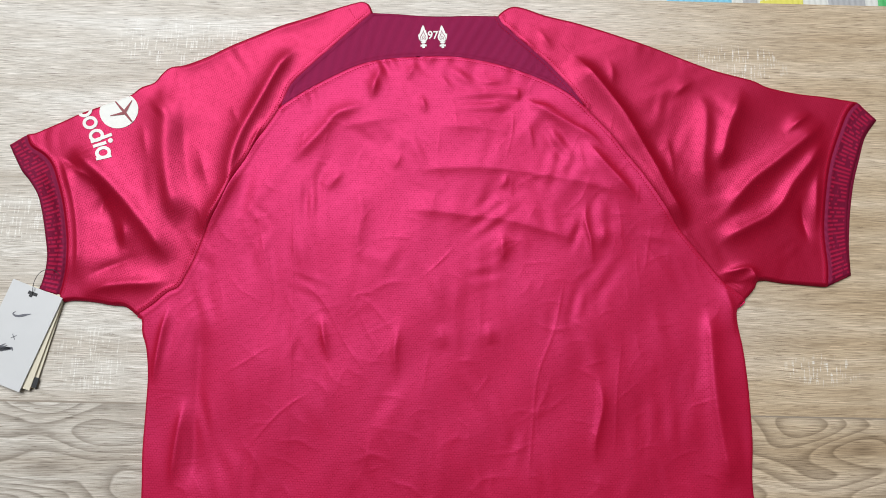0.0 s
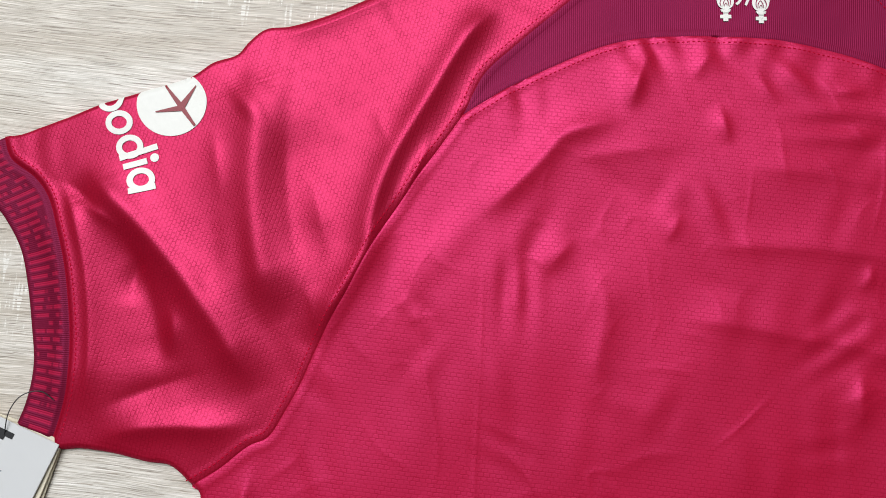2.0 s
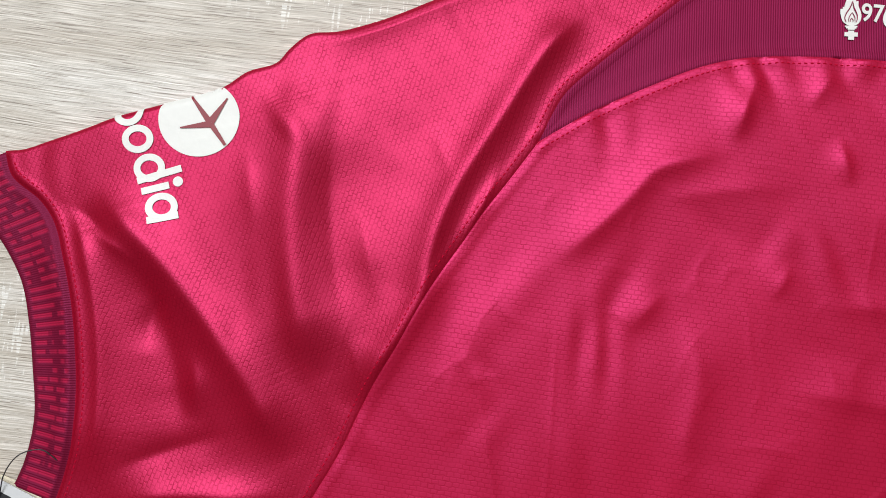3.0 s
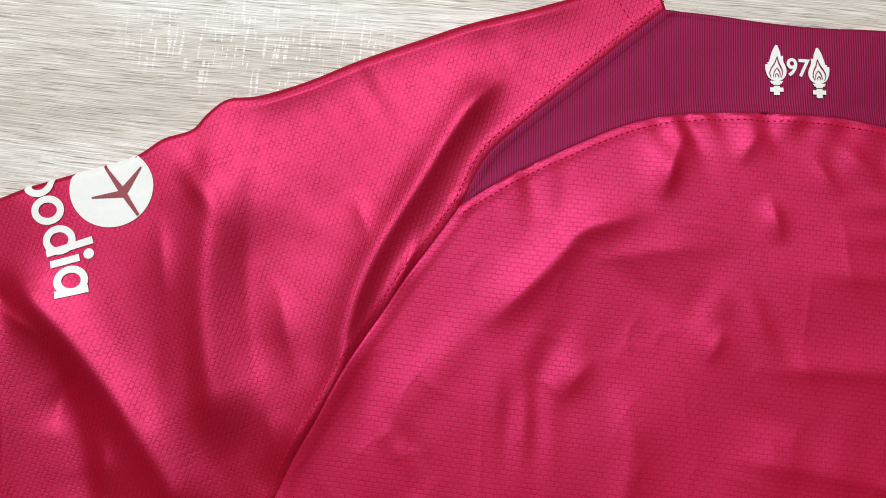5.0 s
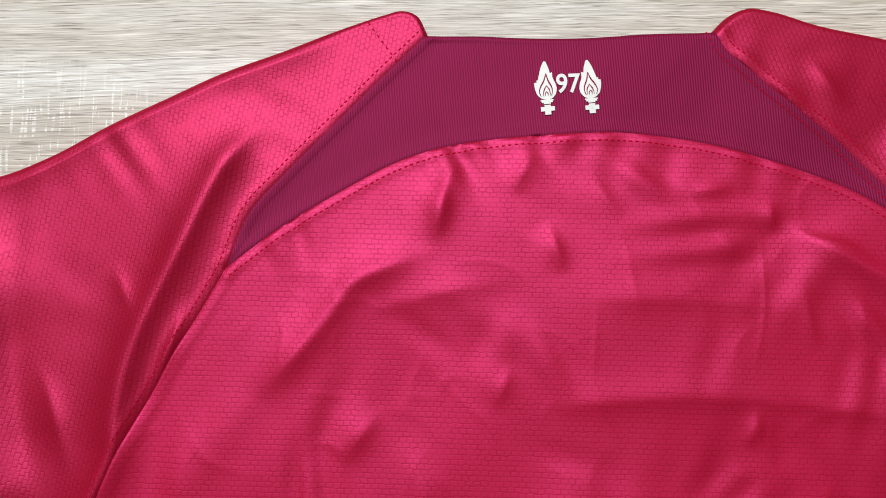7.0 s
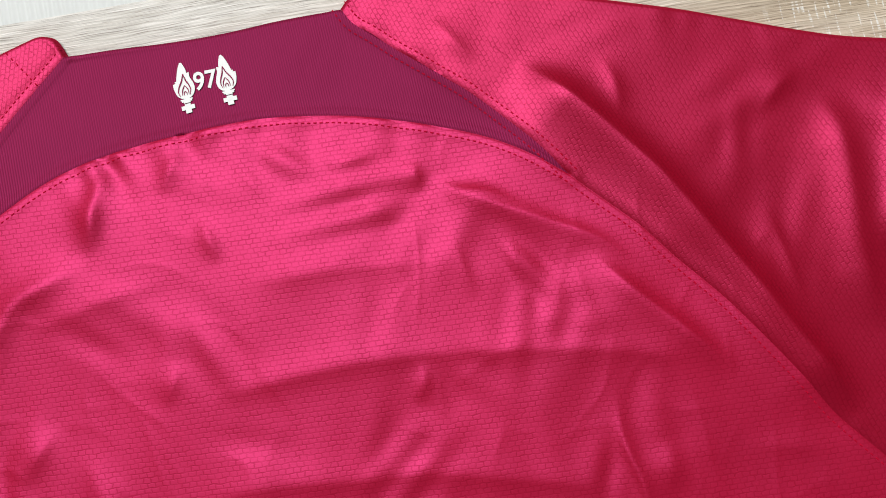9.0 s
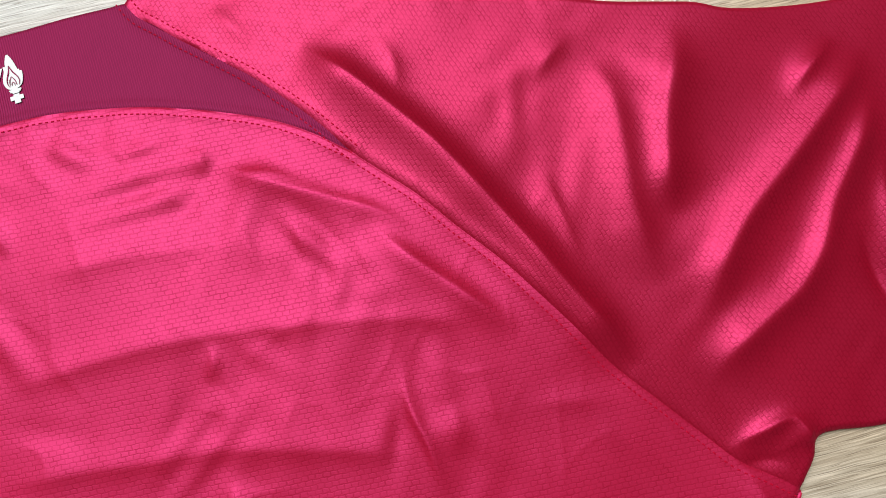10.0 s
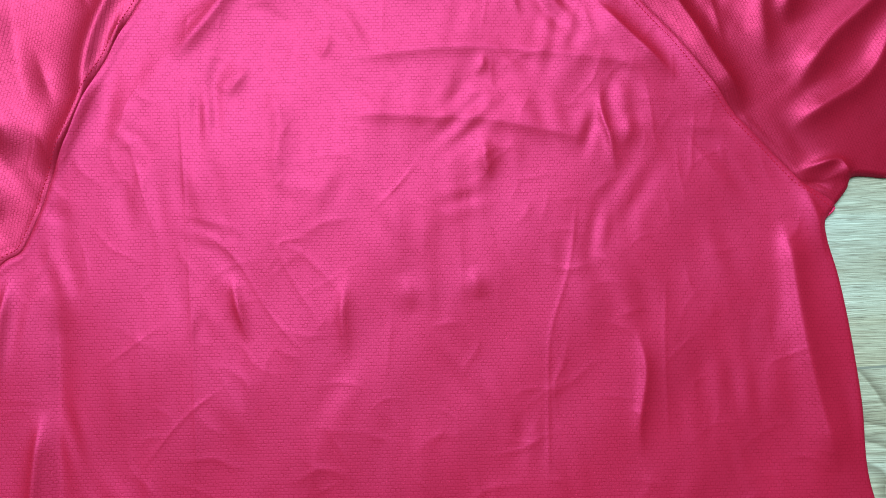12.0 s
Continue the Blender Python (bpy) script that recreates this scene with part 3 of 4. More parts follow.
fold([(-0.0877, 0.1741), (-0.0978, 0.1635), (-0.1079, 0.1507)], 6, 8, 1.75)
fold([(-0.0341, 0.1882), (-0.0386, 0.1771), (-0.0440, 0.1683)], 4, 6, 1.12)
fold([(0.0896, 0.2118), (0.0907, 0.1977), (0.0927, 0.1797)], 4, 6, 1.12)
fold([(0.1123, 0.2040), (0.1125, 0.1914), (0.1127, 0.1789)], 4, 6, 1.12)
fold([(0.1357, 0.1897), (0.1369, 0.1769), (0.1397, 0.1613)], 4, 6, 1)
fold([(-0.0522, 0.2677), (-0.0577, 0.2514), (-0.0613, 0.2385)], 5, 7, 1)
# drapes across the back
fold([(-0.0258, 0.1684), (0.0062, 0.1689), (0.0381, 0.1682), (0.0642, 0.1649), (0.1027, 0.1576), (0.1408, 0.1483), (0.1776, 0.1347)], 11, 6.75, 1.51)
fold([(-0.0393, 0.1306), (-0.0188, 0.1290), (0.0016, 0.1264), (0.0267, 0.1217), (0.0523, 0.1183), (0.1013, 0.1034), (0.1350, 0.0908)], 11, 6.75, 1.51)
fold([(-0.0054, 0.2118), (0.0211, 0.2096), (0.0476, 0.2070), (0.0893, 0.1992)], 8.8, 6.75, 1.05)
fold([(-0.0991, 0.2121), (-0.0752, 0.2167), (-0.0561, 0.2194), (-0.0251, 0.2221)], 8.8, 6.75, 1.05)
fold([(0.1796, 0.0970), (0.2048, 0.0914), (0.2244, 0.0851)], 7.7, 6, 0.92)
fold([(0.0995, 0.2276), (0.1211, 0.2154), (0.1401, 0.2041)], 6.6, 6, 0.79)
fold([(0.1400, 0.1315), (0.1369, 0.1125), (0.1397, 0.0925), (0.1406, 0.0675)], 4, 3, 2.08)
fold([(0.1529, 0.1085), (0.1528, 0.0955), (0.1477, 0.0835)], 6.8, 6.8, 1.55)
fold([(0.0630, 0.1436), (0.0629, 0.1296), (0.0549, 0.1236)], 8.1, 6.8, 0.84)
fold([(0.0618, 0.1076), (0.0577, 0.0977), (0.0596, 0.0857)], 6.8, 5.4, 0.84)
fold([(0.0651, 0.1635), (0.0630, 0.1525), (0.0570, 0.1446)], 5.4, 4.1, 1.43)
fold([(-0.0830, 0.1635), (-0.0743, 0.1347), (-0.0794, 0.1019), (-0.0745, 0.0801)], 9, 8, 1.75)
fold([(-0.1151, 0.0396), (-0.1133, 0.0139), (-0.1075, -0.0119)], 5, 4, 2.39)
fold([(0.1369, -0.0303), (0.1387, -0.0592), (0.1294, -0.0939), (0.1293, -0.1148)], 5, 4, 2.23)
fold([(0.0577, 0.1047), (0.0566, 0.0857), (0.0606, 0.0727)], 6.8, 5.4, 2.16)
fold([(-0.0411, 0.0304), (-0.0482, -0.0013), (-0.0473, -0.0301)], 6, 5, 2.08)
fold([(-0.0054, 0.0233), (-0.0026, -0.0065)], 6.8, 6.8, 1.2)
fold([(0.0383, 0.0221), (0.0412, -0.0038)], 6.8, 6.8, 1.2)
# creases
fold([(-0.1383, 0.1605), (-0.1395, 0.1050), (-0.1417, 0.0496), (-0.1439, -0.0117), (-0.1491, -0.1024)], 1.5, 1.4, 0.3)
fold([(-0.1748, 0.1407), (-0.1671, 0.0972), (-0.1604, 0.0596), (-0.1644, 0.0339)], 2, 2, 0.36)
fold([(0.1134, 0.0586), (0.1001, 0.0108), (0.0819, -0.0309), (0.0746, -0.0736), (0.0663, -0.1281)], 1.6, 1.6, 0.3)
fold([(0.1632, 0.0025), (0.1538, -0.0463), (0.1463, -0.1100)], 1.6, 1.6, 0.21)
fold([(-0.0558, 0.0503), (-0.0736, 0.0523), (-0.0835, 0.0504), (-0.0611, -0.0102)], 1.6, 1.6, 0.24)
fold([(-0.1357, 0.0684), (-0.1131, 0.0465), (-0.0926, 0.0049), (-0.0700, -0.0269)], 1.5, 1.5, 0.24)
fold([(-0.2096, -0.0182), (-0.1831, -0.0035), (-0.1566, 0.0111)], 1.5, 1.5, 0.3)
fold([(-0.1873, -0.0843), (-0.1519, -0.0501), (-0.1213, -0.0325)], 1.5, 1.5, 0.3)
fold([(-0.0241, 0.0611), (-0.0001, 0.0809), (0.0168, 0.0978)], 1.5, 1.5, 0.3)
fold([(0.0631, 0.1685), (0.0733, 0.2025), (0.0766, 0.2395)], 1.5, 1.5, 0.21)
fold([(0.0045, 0.2154), (0.0014, 0.1924), (-0.0027, 0.1705)], 1.5, 1.5, 0.18)
# sides of the body
fold([(0.2442, 0.0260), (0.2438, -0.0033), (0.2422, -0.0575), (0.2457, -0.1067), (0.2490, -0.1417)], 11, 7, 4.6)
fold([(0.2592, 0.0517), (0.2654, 0.0249), (0.2687, -0.0066)], 5, 8, 3)
fold([(-0.2538, 0.0552), (-0.2608, 0.0295), (-0.2667, -0.0011), (-0.2704, -0.0263)], 5, 4, 3)
fold([(-0.2402, -0.0328), (-0.2456, -0.0600), (-0.2500, -0.0875), (-0.2542, -0.1174)], 6, 5, 2.8)
fold([(-0.2277, 0.0382), (-0.2286, -0.0029), (-0.2310, -0.0458), (-0.2347, -0.1184)], 12, 8, -2.6)

# small random crumples of the body: a few short creases and many soft ripples
rng = np.random.default_rng(7)
for k in range(380):
    x, y = rng.uniform(-0.26, 0.26), rng.uniform(-0.24, 0.27)
    if abs(x) > 0.27 - 0.55 * max(0, y - 0.05) or y > 0.235 - 0.9 * x * x:
        continue
    a, n = rng.normal(1.45, 0.42) if rng.random() < 0.6 else rng.uniform(0, 3.1), rng.uniform(0.008, 0.034)
    turns = rng.normal(0, 0.45, 4)
    way = [(x, y)]
    for bend in turns:
        a += bend
        way.append((way[-1][0] + n / 2 * math.cos(a), way[-1][1] + n / 2 * math.sin(a)))
    w = rng.uniform(1.2, 3.4)
    fold(way, w, w * rng.uniform(0.7, 1.3), w * rng.uniform(0.04, 0.10))
RIPPLES = []
for k in range(420):
    x, y = rng.uniform(-0.38, 0.38), rng.uniform(-0.42, 0.33)
    top = max(0.0, y - 0.02) / 0.25
    a = rng.normal(0.5 - 1.2 * (x > 0), 0.5) if rng.random() < top else rng.normal(0.1, 0.35)
    RIPPLES.append((x, y, a, rng.uniform(0.014, 0.036), rng.uniform(0.008, 0.017), rng.uniform(0, 6.28), rng.uniform(0.0003, 0.0008) * (0.45 + 0.9 * min(1, top)) * (0.35 if abs(x) > 0.26 - 0.8 * max(0, y - 0.08) else 1)))

OUTLINE = np.vstack([
    spline(SHOULDER_L, 220), spline(CUFFSEAM_L[:1] + CUFFEDGE_L[:1], 12), spline(CUFFEDGE_L, 90), spline(CUFFEDGE_L[-1:] + UNDER_L[:1], 10),
    spline(UNDER_L, 70), spline(SIDE_L, 220), np.array([SIDE_R[-1]]), spline(SIDE_R, 220)[::-1], spline(UNDER_R, 70)[::-1],
    spline(UNDER_R[:1] + CUFFEDGE_R[-1:], 10), spline(CUFFEDGE_R, 90)[::-1], spline(CUFFEDGE_R[:1] + CUFFSEAM_R[:1], 12),
    spline(SHOULDER_R, 220)[::-1], spline(NECK, 90)[::-1],
])
SEAMS = [(spline(RAGLAN_L, 160), 0.0006, 0.0003), (spline(RAGLAN_R, 160), 0.0006, 0.0003), (spline(ARCH, 140), 0.0006, 0.0004),
         (spline(CUFFSEAM_L, 60), 0.0016, 0.0014), (spline(CUFFSEAM_R, 60), 0.0016, 0.0014)]
YOKE = np.vstack([spline(NECK, 60), spline(RAGLAN_R[: TIP_R + 1], 50), spline(ARCH, 90)[::-1], spline(RAGLAN_L[: TIP_L + 1], 50)[::-1]])


def inside(xy, ring):
    """Which points lie within a closed ring."""
    x, y = xy.T
    odd = np.zeros(len(xy), bool)
    for (x0, y0), (x1, y1) in zip(ring, np.roll(ring, -1, axis=0)):
        cross = (y0 > y) != (y1 > y)
        odd ^= cross & (x < (x1 - x0) * (y - y0) / (y1 - y0 + 1e-15) + x0)
    return odd


def relief(xy, full=0.0048, rim=0.0036):
    """The height of the cloth over the table at points of the plan."""
    xy = np.asarray(xy, float)
    edge = near_distance(xy, OUTLINE, 0.012)
    u = np.clip(edge / rim, 0, 1)
    z = 0.0006 + (full - 0.0006) * np.sqrt(np.clip(1 - (1 - u) ** 2, 0, 1))
    # slow swell of the two layers of cloth
    x, y = xy.T
    z += u * 0.0009 * (np.sin(31 * x + 17 * y + 1) * np.sin(23 * y - 11 * x) + 0.6 * np.sin(67 * x - 29 * y) * np.sin(53 * y + 2))
    calm = u * (1 - 0.85 * inside(xy, YOKE))
    for rx, ry, a, wave, size, start, height in RIPPLES:
        near = np.where((np.abs(x - rx) < 2.6 * size) & (np.abs(y - ry) < 2.6 * size))[0]
        if len(near):
            p, q = x[near] - rx, y[near] - ry
            across, along = p * math.cos(a) + q * math.sin(a), q * math.cos(a) - p * math.sin(a)
            z[near] += height * calm[near] * np.sin(2 * np.pi * across / wave + start) * np.exp(-((across / size) ** 2) - (along / (1.5 * size)) ** 2)
    for line, left, right, height in RELIEF:
        reach = 5 * max(left, right)
        near = np.where((x > line[:, 0].min() - reach) & (x < line[:, 0].max() + reach) & (y > line[:, 1].min() - reach) & (y < line[:, 1].max() + reach))[0]
        if not len(near):
            continue
        d, s = distance(xy[near], line, True)
        w = np.where(d > 0, left, right)
        end = min(0.5, 0.03 / np.linalg.norm(np.diff(line, axis=0), axis=1).sum())
        taper = np.clip(np.minimum(s, 1 - s) / end, 0, 1)
        taper = taper * taper * (3 - 2 * taper)
        z[near] += height * np.exp(-(np.sqrt(d * d + (0.38 * w) ** 2) - 0.38 * w) / (0.7 * w)) * (0.03 + 0.97 * taper) * np.clip(edge[near] / 0.006, 0.12, 1) * np.where((s <= 0) | (s >= 1), np.exp(-((d / w) ** 2)), 1)
    for line, width, depth in SEAMS:
        d = near_distance(xy, line, 0.012)
        z += 0.0003 * np.exp(-(((d - 0.0032) / 0.0022) ** 2)) - depth * np.exp(-((d / width) ** 2)) * np.clip(edge / 0.002, 0, 1)
    low = inside(xy, YOKE) * np.clip(np.minimum.reduce([near_distance(xy, s[0], 0.006) for s in SEAMS[:3]]) / 0.004, 0, 1)
    return np.maximum(z - 0.0010 * low * u, 0.0004)


def patch(bottom, right, top, left, rows, cols):
    """Plan points of a cloth panel between four curves that share their corners: bottom and top run left to right, the sides upwards."""
    b, t, l, r = spline(bottom, cols), spline(top, cols), spline(left, rows), spline(right, rows)
    u, v = np.linspace(0, 1, cols)[None, :, None], np.linspace(0, 1, rows)[:, None, None]
    p = (1 - v) * b[None] + v * t[None] + (1 - u) * l[:, None] + u * r[:, None]
    p -= (1 - u) * (1 - v) * b[0] + u * (1 - v) * b[-1] + (1 - u) * v * t[0] + u * v * t[-1]
    return p.reshape(-1, 2)


def panel(name, bottom, right, top, left, rows, cols, mat, parent, lift=0.0):
    xy = patch(bottom, right, top, left, rows, cols)
    return sheet(name, np.c_[xy, relief(xy) + lift], rows, cols, mat, parent)


shirt = empty("football_shirt", "red polyester football shirt lying back side up on the oak table", "shirt")
hem = [SIDE_L[-1], (-0.1501, -0.3920), (-0.0027, -0.3958), (0.1463, -0.3976), SIDE_R[-1]]
back = panel("back_panel", hem, SIDE_R[::-1] + RAGLAN_R[TIP_R:-1][::-1], ARCH, SIDE_L[::-1] + RAGLAN_L[TIP_L:-1][::-1], 760, 640, body_knit, shirt)
tagged(back, "crumpled red mesh knit back panel")
yoke = panel("yoke", ARCH, RAGLAN_R[: TIP_R + 1][::-1], NECK, RAGLAN_L[: TIP_L + 1][::-1], 110, 320, yoke_rib, shirt)
tagged(yoke, "dark maroon ribbed yoke at the back of the neck")
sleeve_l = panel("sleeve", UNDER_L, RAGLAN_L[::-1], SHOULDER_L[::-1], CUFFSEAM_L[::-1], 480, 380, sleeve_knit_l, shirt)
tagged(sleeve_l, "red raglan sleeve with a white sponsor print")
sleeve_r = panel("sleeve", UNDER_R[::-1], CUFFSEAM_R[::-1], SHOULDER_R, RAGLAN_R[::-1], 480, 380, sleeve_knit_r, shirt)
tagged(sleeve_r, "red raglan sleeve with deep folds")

# the shirt's front lies under the back
front = bmesh.new()
ring = [p for p, q in zip(OUTLINE[::4], np.roll(OUTLINE[::4], -1, axis=0)) if np.linalg.norm(p - q) > 1e-5]
low = [front.verts.new((p[0] * 0.997, p[1] * 0.997 + 0.0003, 0.0004)) for p in ring]
front.faces.new(low)
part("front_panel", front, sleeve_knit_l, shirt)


def cuff(seam, edge, parent, name="cuff"):
    """A knitted band that rolls over at its outer edge."""
    n, k = 150, 26
    a, b = spline(seam, n), spline(edge, n)
    v = np.linspace(0, 1, k)[:, None, None]
    xy = ((1 - v) * a[None] + v * b[None]).reshape(-1, 2)
    z = relief(xy) - 0.0006 * np.repeat(np.clip(np.linspace(0, 1, k) * 6, 0, 1), n)
    s = np.linspace(0, np.linalg.norm(np.diff(a, axis=0), axis=1).sum(), n)
    uv = np.stack([np.repeat(np.linspace(0, 0.021, k), n), np.tile(s, k)], 1)
    return tagged(sheet(name, np.c_[xy, np.maximum(z, 0.0005)], k, n, cuff_mat, parent, uv), "maroon knitted cuff with woven dashes")


cuff(CUFFSEAM_L, CUFFEDGE_L, sleeve_l)
cuff(CUFFSEAM_R, CUFFEDGE_R, sleeve_r)

# the far side of the right cuff shows under its edge
rim, n = spline(CUFFEDGE_R, 80), 80
xy = np.vstack([rim - (0.004, 0.0), rim + (0.0, 0.0), rim + np.c_[0.0030 * np.sin(np.linspace(0.15, np.pi - 0.1, n)), np.zeros(n)]])
xyz = np.c_[xy, np.repeat((0.0003, 0.0012, 0.0008), n)]
tagged(sheet("cuff_lining", xyz, 3, n, cuff_mat, sleeve_r, np.c_[np.zeros(3 * n), np.tile(np.linspace(0, 0.15, n), 3)]), "dark inner side of the cuff")


def stitches(line, offset, parent, pitch=0.0027, length=0.0015, start=0.0, stop=1.0):
    """A row of short sewn stitches beside a seam."""
    total = np.linalg.norm(np.diff(line, axis=0), axis=1).sum()
    n = int(total / pitch)
    at = np.linspace(start, stop, n)
    s = np.r_[0, np.cumsum(np.linalg.norm(np.diff(line, axis=0), axis=1))] / total
    p = np.stack([np.interp(at, s, line[:, 0]), np.interp(at, s, line[:, 1])], 1)
    d = np.gradient(p, axis=0)
    d /= np.linalg.norm(d, axis=1)[:, None]
    nrm = np.stack([-d[:, 1], d[:, 0]], 1)
    c = p + offset * nrm
    z = relief(c)
    xyz, quads = [], []
    for k in range(n):
        w, h = 0.00034, length / 2
        base = len(xyz)
        for su, sw, up in ((-1, -1, 0), (1, -1, 0), (1, 1, 0), (-1, 1, 0), (-0.6, 0, 1), (0.6, 0, 1)):
            q = c[k] + su * h * d[k] + sw * w * nrm[k]
            xyz.append((*q, z[k] + (0.00030 if up else 0.0)))
        quads += [(base, base + 1, base + 5, base + 4), (base + 2, base + 3, base + 4, base + 5), (base + 1, base + 2, base + 5, base + 5), (base + 3, base, base + 4, base + 4)]
    bm = bmesh.new()
    vs = [bm.verts.new(q) for q in xyz]
    for f in quads:
        bm.faces.new([vs[i] for i in dict.fromkeys(f)])
    return tagged(part("stitching", bm, thread, parent), kind="stuff")


stitches(spline(ARCH, 300), -0.0034, back)
stitches(spline(RAGLAN_L, 300), -0.0034, sleeve_l)
stitches(spline(RAGLAN_R, 300), -0.0034, back)
stitches(spline(RAGLAN_R[: TIP_R + 1], 200), 0.0034, sleeve_r)
stitches(spline(CUFFSEAM_L, 200), 0.0042, sleeve_l, start=0.05, stop=0.97)
stitches(spline(CUFFSEAM_R, 200), -0.0042, sleeve_r, start=0.05, stop=0.97)
stitches(np.linspace((-0.0825, 0.3379), (-0.0722, 0.3208), 30), 0.0, sleeve_l)


# ---- prints ----
def star(name, center, radii, mat, parent, lift=0.0004, rings=7, clip=None):
    """A flat print on the cloth with its outline given by a function of the angle, draped over the folds."""
    n = 72
    a = np.linspace(0, 2 * np.pi, n, endpoint=False)
    o = np.array([radii(v) for v in a])
    pts = [np.array([center])] + [np.array(center) + o * f for f in np.linspace(1 / rings, 1, rings)]
    xy = np.vstack(pts)
    if clip is not None:
        e = distance(xy, OUTLINE) * np.where(inside(xy, OUTLINE), 1, -1)
        line = spline(SHOULDER_L, 400)
        for k in np.where(e < 0.0012)[0]:
            j = np.argmin(np.linalg.norm(line - xy[k], axis=1))
            xy[k] = line[j] + (np.array(center) - line[j]) / np.linalg.norm(np.array(center) - line[j]) * 0.0008
    z = relief(xy) + lift
    bm = bmesh.new()
    v = [bm.verts.new((*p, q)) for p, q in zip(xy, z)]
    for k in range(n):
        bm.faces.new((v[0], v[1 + k], v[1 + (k + 1) % n]))
        for r in range(rings - 1):
            i, j = 1 + r * n, 1 + (r + 1) * n
            bm.faces.new((v[i + k], v[j + k], v[j + (k + 1) % n], v[i + (k + 1) % n]))
    return part(name, bm, mat, parent, smooth=True)


def ribbon(name, line, widths, mat, parent, lift=0.0005, closed=False):
    """A printed stroke along a line, draped over the cloth."""
    p = np.asarray(line, float)
    d = np.gradient(np.vstack([p[-2:-1], p, p[1:2]]) if closed else p, axis=0)
    d = d[1:-1] if closed else d
    d /= np.linalg.norm(d, axis=1)[:, None] + 1e-12
    nrm = np.stack([-d[:, 1], d[:, 0]], 1)
    w = np.asarray(widths, float).reshape(-1, 1) / 2 * np.ones((len(p), 1))
    xy = np.vstack([p - w * nrm, p - w * nrm / 3, p + w * nrm / 3, p + w * nrm])
    return sheet(name, np.c_[xy, relief(xy) + lift], 4, len(p), mat, parent)


DISC = (-0.3054, 0.2400)
star("sponsor_disc", DISC, lambda a: (0.0186 * math.cos(a), 0.0178 * math.sin(a)), white_print, sleeve_l, clip=True, rings=10)
for a, b, w0, w1 in (((-0.3103, 0.2509), (-0.3001, 0.2381), 0.0008, 0.0030), ((-0.2930, 0.2498), (-0.2999, 0.2384), 0.0006, 0.0036), ((-0.3137, 0.2351), (-0.2993, 0.2376), 0.0006, 0.0034), ((-0.2998, 0.2376), (-0.2924, 0.2280), 0.0026, 0.0014)):
    ribbon("sponsor_mark", np.linspace(a, b, 12), np.linspace(w0, w1, 12), red_print, sleeve_l, 0.0008)
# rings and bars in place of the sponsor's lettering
for (cx, cy), r0, r1 in (((-0.3326, 0.2290), 0.0056, 0.0050), ((-0.3262, 0.2159), 0.0056, 0.0050), ((-0.3186, 0.1982), 0.0056, 0.0050)):
    a = np.linspace(0, 2 * np.pi, 40)
    ribbon("sponsor_ring", np.stack([cx + r0 * np.cos(a), cy + r1 * np.sin(a)], 1), 0.0031, white_print, sleeve_l, closed=True)
cx, cy = (-0.3383, 0.2417)
a = np.linspace(-2.9, 0.35, 26)
ribbon("sponsor_ring", np.stack([cx + 0.0056 * np.cos(a), cy + 0.0054 * np.sin(a)], 1), 0.0031, white_print, sleeve_l)
for p, q in (((-0.3310, 0.2095), (-0.3116, 0.2165)), ((-0.3284, 0.2047), (-0.3165, 0.2085)), ((-0.3240, 0.1915), (-0.3109, 0.1951))):
    ribbon("sponsor_bar", np.linspace(p, q, 10), 0.0032, white_print, sleeve_l)
star("sponsor_dot", (-0.3127, 0.2103), lambda a: (0.0023 * math.cos(a), 0.0023 * math.sin(a)), white_print, sleeve_l, rings=3)


# a torch in tenths of a millimetre from the middle of its flame: outline, dark strokes within it, cup and cross
FLAME = [(5, 100), (12, 82), (19, 62), (23, 40), (31, 45), (32, 20), (42, -8), (45, -30), (37, -55), (20, -70), (0, -73), (-19, -68), (-36, -53), (-44, -30), (-47, -8), (-43, 18), (-34, 6), (-26, 30), (-16, 62), (-4, 88)]
STROKES = [
    (6, [(5, 40), (-6, 10), (-22, -16), (-29, -38), (-23, -58)]), (6, [(5, 40), (12, 8), (23, -17), (26, -38), (20, -58)]),
    (4.5, [(3, -12), (-9, -32), (-14, -56)]), (4.5, [(3, -12), (14, -32), (16, -56)]),
    (4, [(1, -38), (-5, -47), (-5, -57)]), (4, [(1, -38), (7, -47), (7, -57)]),
]
STEM = [(-76, 54, 6), (-82, 46, 8), (-88, 30, 8), (-113, 58, 19), (-117, 26, 42)]
UNIT = 0.000102


def torch(x, y, side):
    """A printed torch; side is 1 or -1 for the mirrored one."""
    ring = spline([(side * p * UNIT, q * UNIT) for p, q in FLAME + FLAME[:1]], 160)
    angle = np.mod(np.arctan2(ring[:, 1], ring[:, 0]), 2 * np.pi)
    order = np.argsort(angle)

    def radii(a):
        size = np.interp(a, angle[order], np.linalg.norm(ring[order], axis=1), period=2 * np.pi)
        return (size * math.cos(a), size * math.sin(a))
    star("torch_flame", (x, y), radii, white_print, yoke, 0.0005)
    for w, line in STROKES:
        way = spline([(x + side * p * UNIT, y + q * UNIT) for p, q in line], 14)
        ribbon("flame_stroke", way, np.interp(np.linspace(0, 1, 14), (0, 0.4, 1), (0.5 * w, w, 0.4 * w)) * UNIT, yoke_rib, yoke, 0.0008)
    for dy, w, h in STEM:
        ribbon("torch_stem", np.linspace((x - w / 2 * UNIT, y + dy * UNIT), (x + w / 2 * UNIT, y + dy * UNIT), 6), h * UNIT, white_print, yoke, 0.0006)


torch(-0.0086, 0.3052, 1)
torch(0.0103, 0.3041, -1)

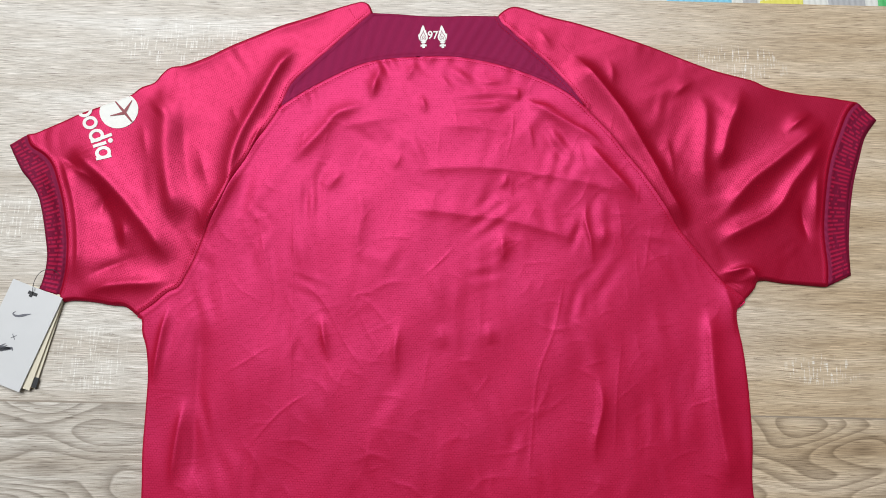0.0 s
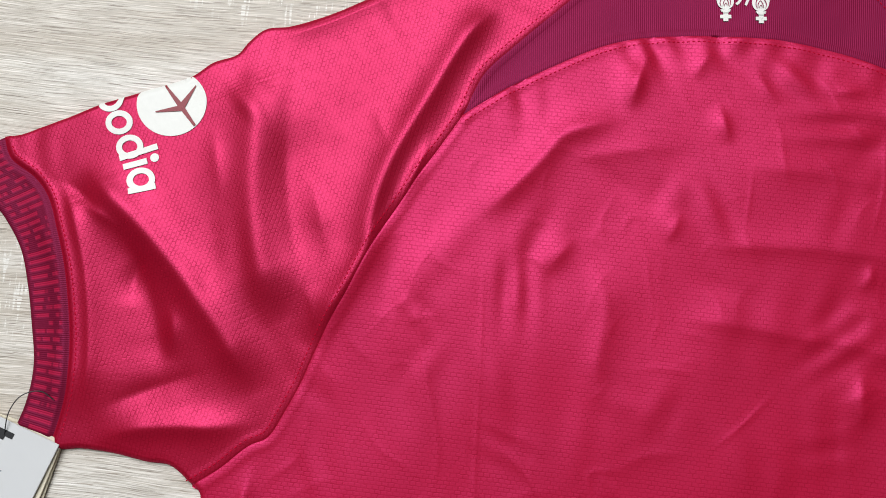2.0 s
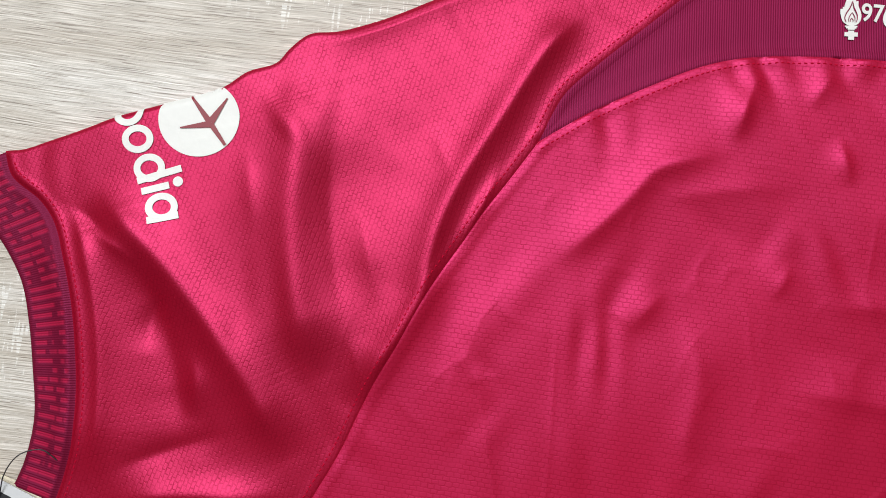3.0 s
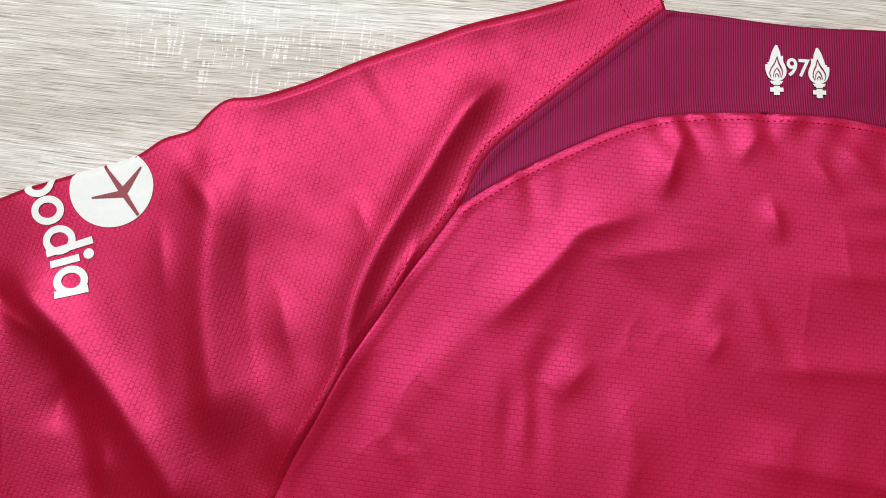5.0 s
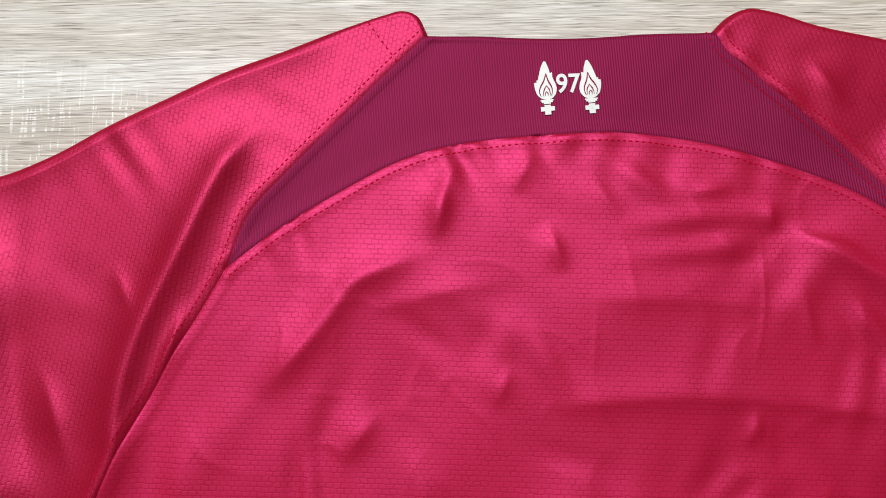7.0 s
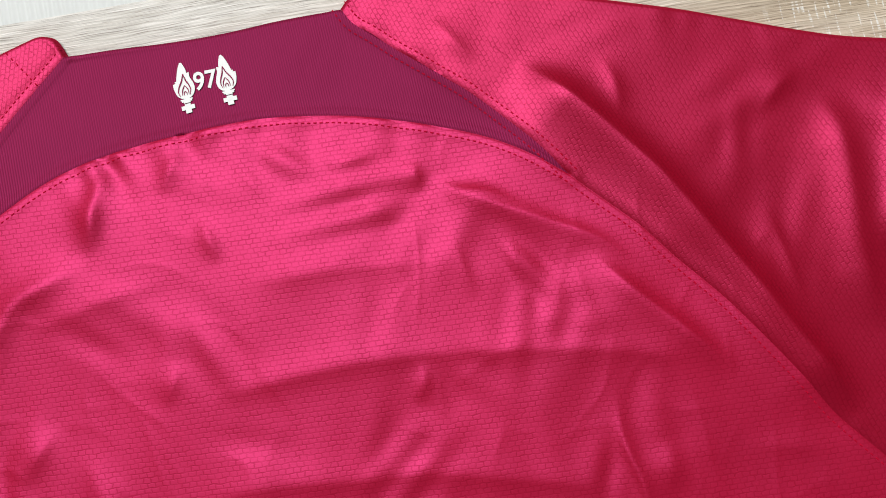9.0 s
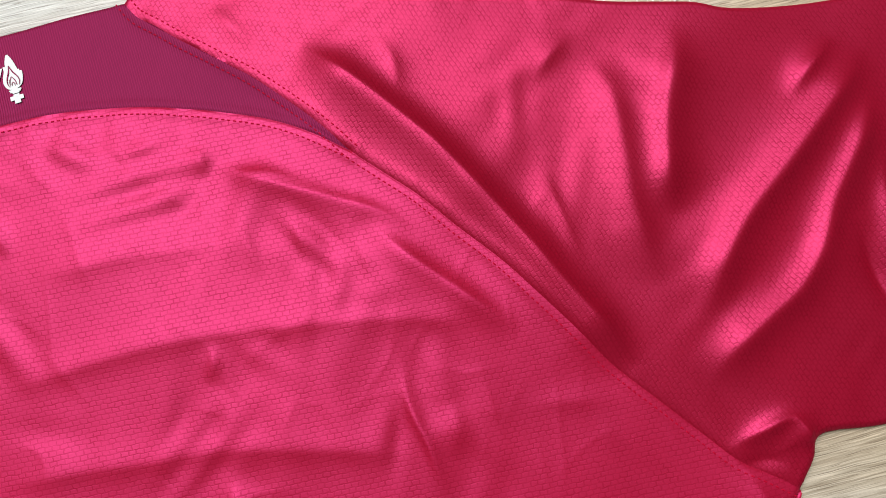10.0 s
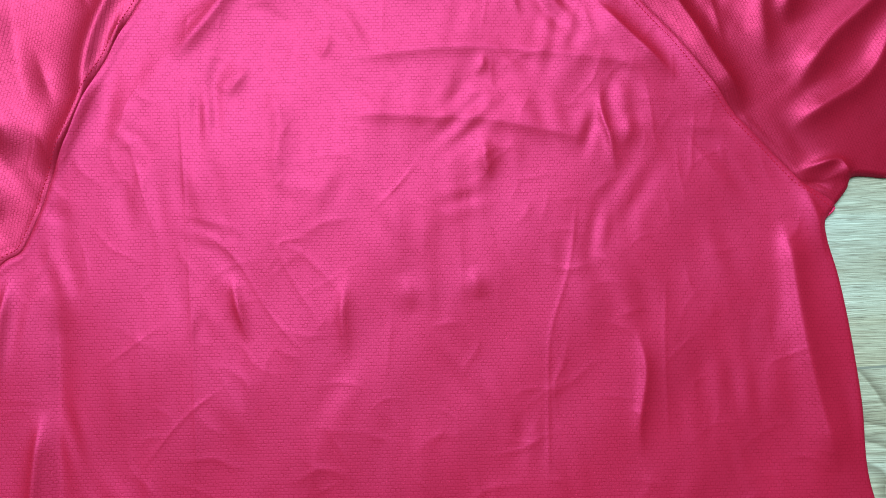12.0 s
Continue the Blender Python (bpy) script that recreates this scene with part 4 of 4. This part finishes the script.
text = bpy.data.curves.new("number", "FONT")
text.body, text.size, text.align_x, text.align_y, text.offset = "97", 0.0116, "CENTER", "CENTER", 0.00020
text_ob = bpy.data.objects.new("number", text)
me = bpy.data.meshes.new_from_object(text_ob)
co = np.empty(len(me.vertices) * 3, np.float32)
me.vertices.foreach_get("co", co)
co = co.reshape(-1, 3)
turn, NUMBER = radians(-2.8), (0.0010, 0.3037)
co[:, 0] *= 0.90
xy = np.stack([NUMBER[0] + co[:, 0] * math.cos(turn) - co[:, 1] * math.sin(turn), NUMBER[1] + co[:, 0] * math.sin(turn) + co[:, 1] * math.cos(turn)], 1)
me.vertices.foreach_set("co", np.c_[xy, np.full(len(xy), relief(xy).max() + 0.0004)].astype(np.float32).ravel())
me.materials.clear()
me.materials.append(white_print)
bpy.data.objects.remove(text_ob)
number = new("number_print", me)
number.parent = yoke

# ---- swing tag beside the sleeve ----
tag = empty("swing_tag", "white cardboard swing tag on a thread beside the cuff", "tag")
tag.matrix_world = Matrix.Translation((-0.3997, 0.0813, 0)) @ pose(0, 0, 0, 0, 0, -23.7)


def tag_card(x0, y0, x1, y1, z, turn, mat, name):
    bm = box((x0, y0, z), (x1, y1, z + 0.0007), 0.0002)
    bm.transform(Matrix.Rotation(radians(turn), 4, "Z"))
    return part(name, bm, mat, tag)


tag_card(0.0, -0.0915, 0.0505, 0.0, 0.0052, 0.0, card, "card")
tag_card(0.001, -0.0915, 0.0505, -0.002, 0.0034, 4.5, cream_card, "backing_card")
tag_card(0.002, -0.0912, 0.0500, -0.002, 0.0016, 7.0, cream_card, "backing_card")
tag_card(0.0445, -0.0910, 0.0505, -0.0815, 0.0026, 7.5, black, "black_corner")
part("eyelet", box((0.0185, -0.0075, 0.0059), (0.0275, -0.0045, 0.0063), 0.0001), black, tag)
part("eyelet", box((0.0205, -0.0095, 0.0059), (0.0235, -0.0055, 0.0064), 0.0001), black, tag)


def tag_stroke(points, widths, mat, name):
    p = spline(points, 20)
    d = np.gradient(p, axis=0)
    d /= np.linalg.norm(d, axis=1)[:, None]
    nrm = np.stack([-d[:, 1], d[:, 0]], 1)
    w = np.interp(np.linspace(0, 1, 20), np.linspace(0, 1, len(widths)), widths)[:, None] / 2
    xy = np.vstack([p - w * nrm, p + w * nrm])
    return sheet(name, np.c_[xy, np.full(len(xy), 0.0061)], 2, 20, mat, tag)


tag_stroke([(0.0155, -0.0265), (0.0140, -0.0290), (0.0175, -0.0300), (0.0300, -0.0235)], [0.0006, 0.0020, 0.0024, 0.0004], grey_print, "print_mark")
tag_stroke([(0.022, -0.046), (0.026, -0.050)], [0.0006, 0.0006], grey_print, "print_mark")
tag_stroke([(0.026, -0.046), (0.022, -0.050)], [0.0006, 0.0006], grey_print, "print_mark")
for k in range(5):
    tag_stroke([(0.010 + 0.003 * k, -0.070 + 0.002 * k), (0.015 + 0.003 * k, -0.062 + 0.001 * k), (0.020 + 0.0022 * k, -0.056 - 0.001 * k)], [0.0005, 0.0030, 0.0004], grey_print, "print_mark")


def cord(name, points, radius, mat, parent):
    data = bpy.data.curves.new(name, "CURVE")
    data.dimensions, data.bevel_depth, data.bevel_resolution = "3D", radius, 2
    s = data.splines.new("POLY")
    s.points.add(len(points) - 1)
    for p, q in zip(s.points, points):
        p.co = (*q, 1)
    data.materials.append(mat)
    ob = bpy.data.objects.new(name, data)
    me = bpy.data.meshes.new_from_object(ob)
    bpy.data.objects.remove(ob)
    made = new(name, me)
    made.parent = parent
    return made


w = spline([(0.023, -0.007), (0.0215, 0.006), (0.024, 0.016), (0.031, 0.021), (0.038, 0.019)], 40)
cord("thread_loop", [(x, y, 0.0062 + 0.004 * math.sin(math.pi * k / 39)) for k, (x, y) in enumerate(w)], 0.00028, black, tag)
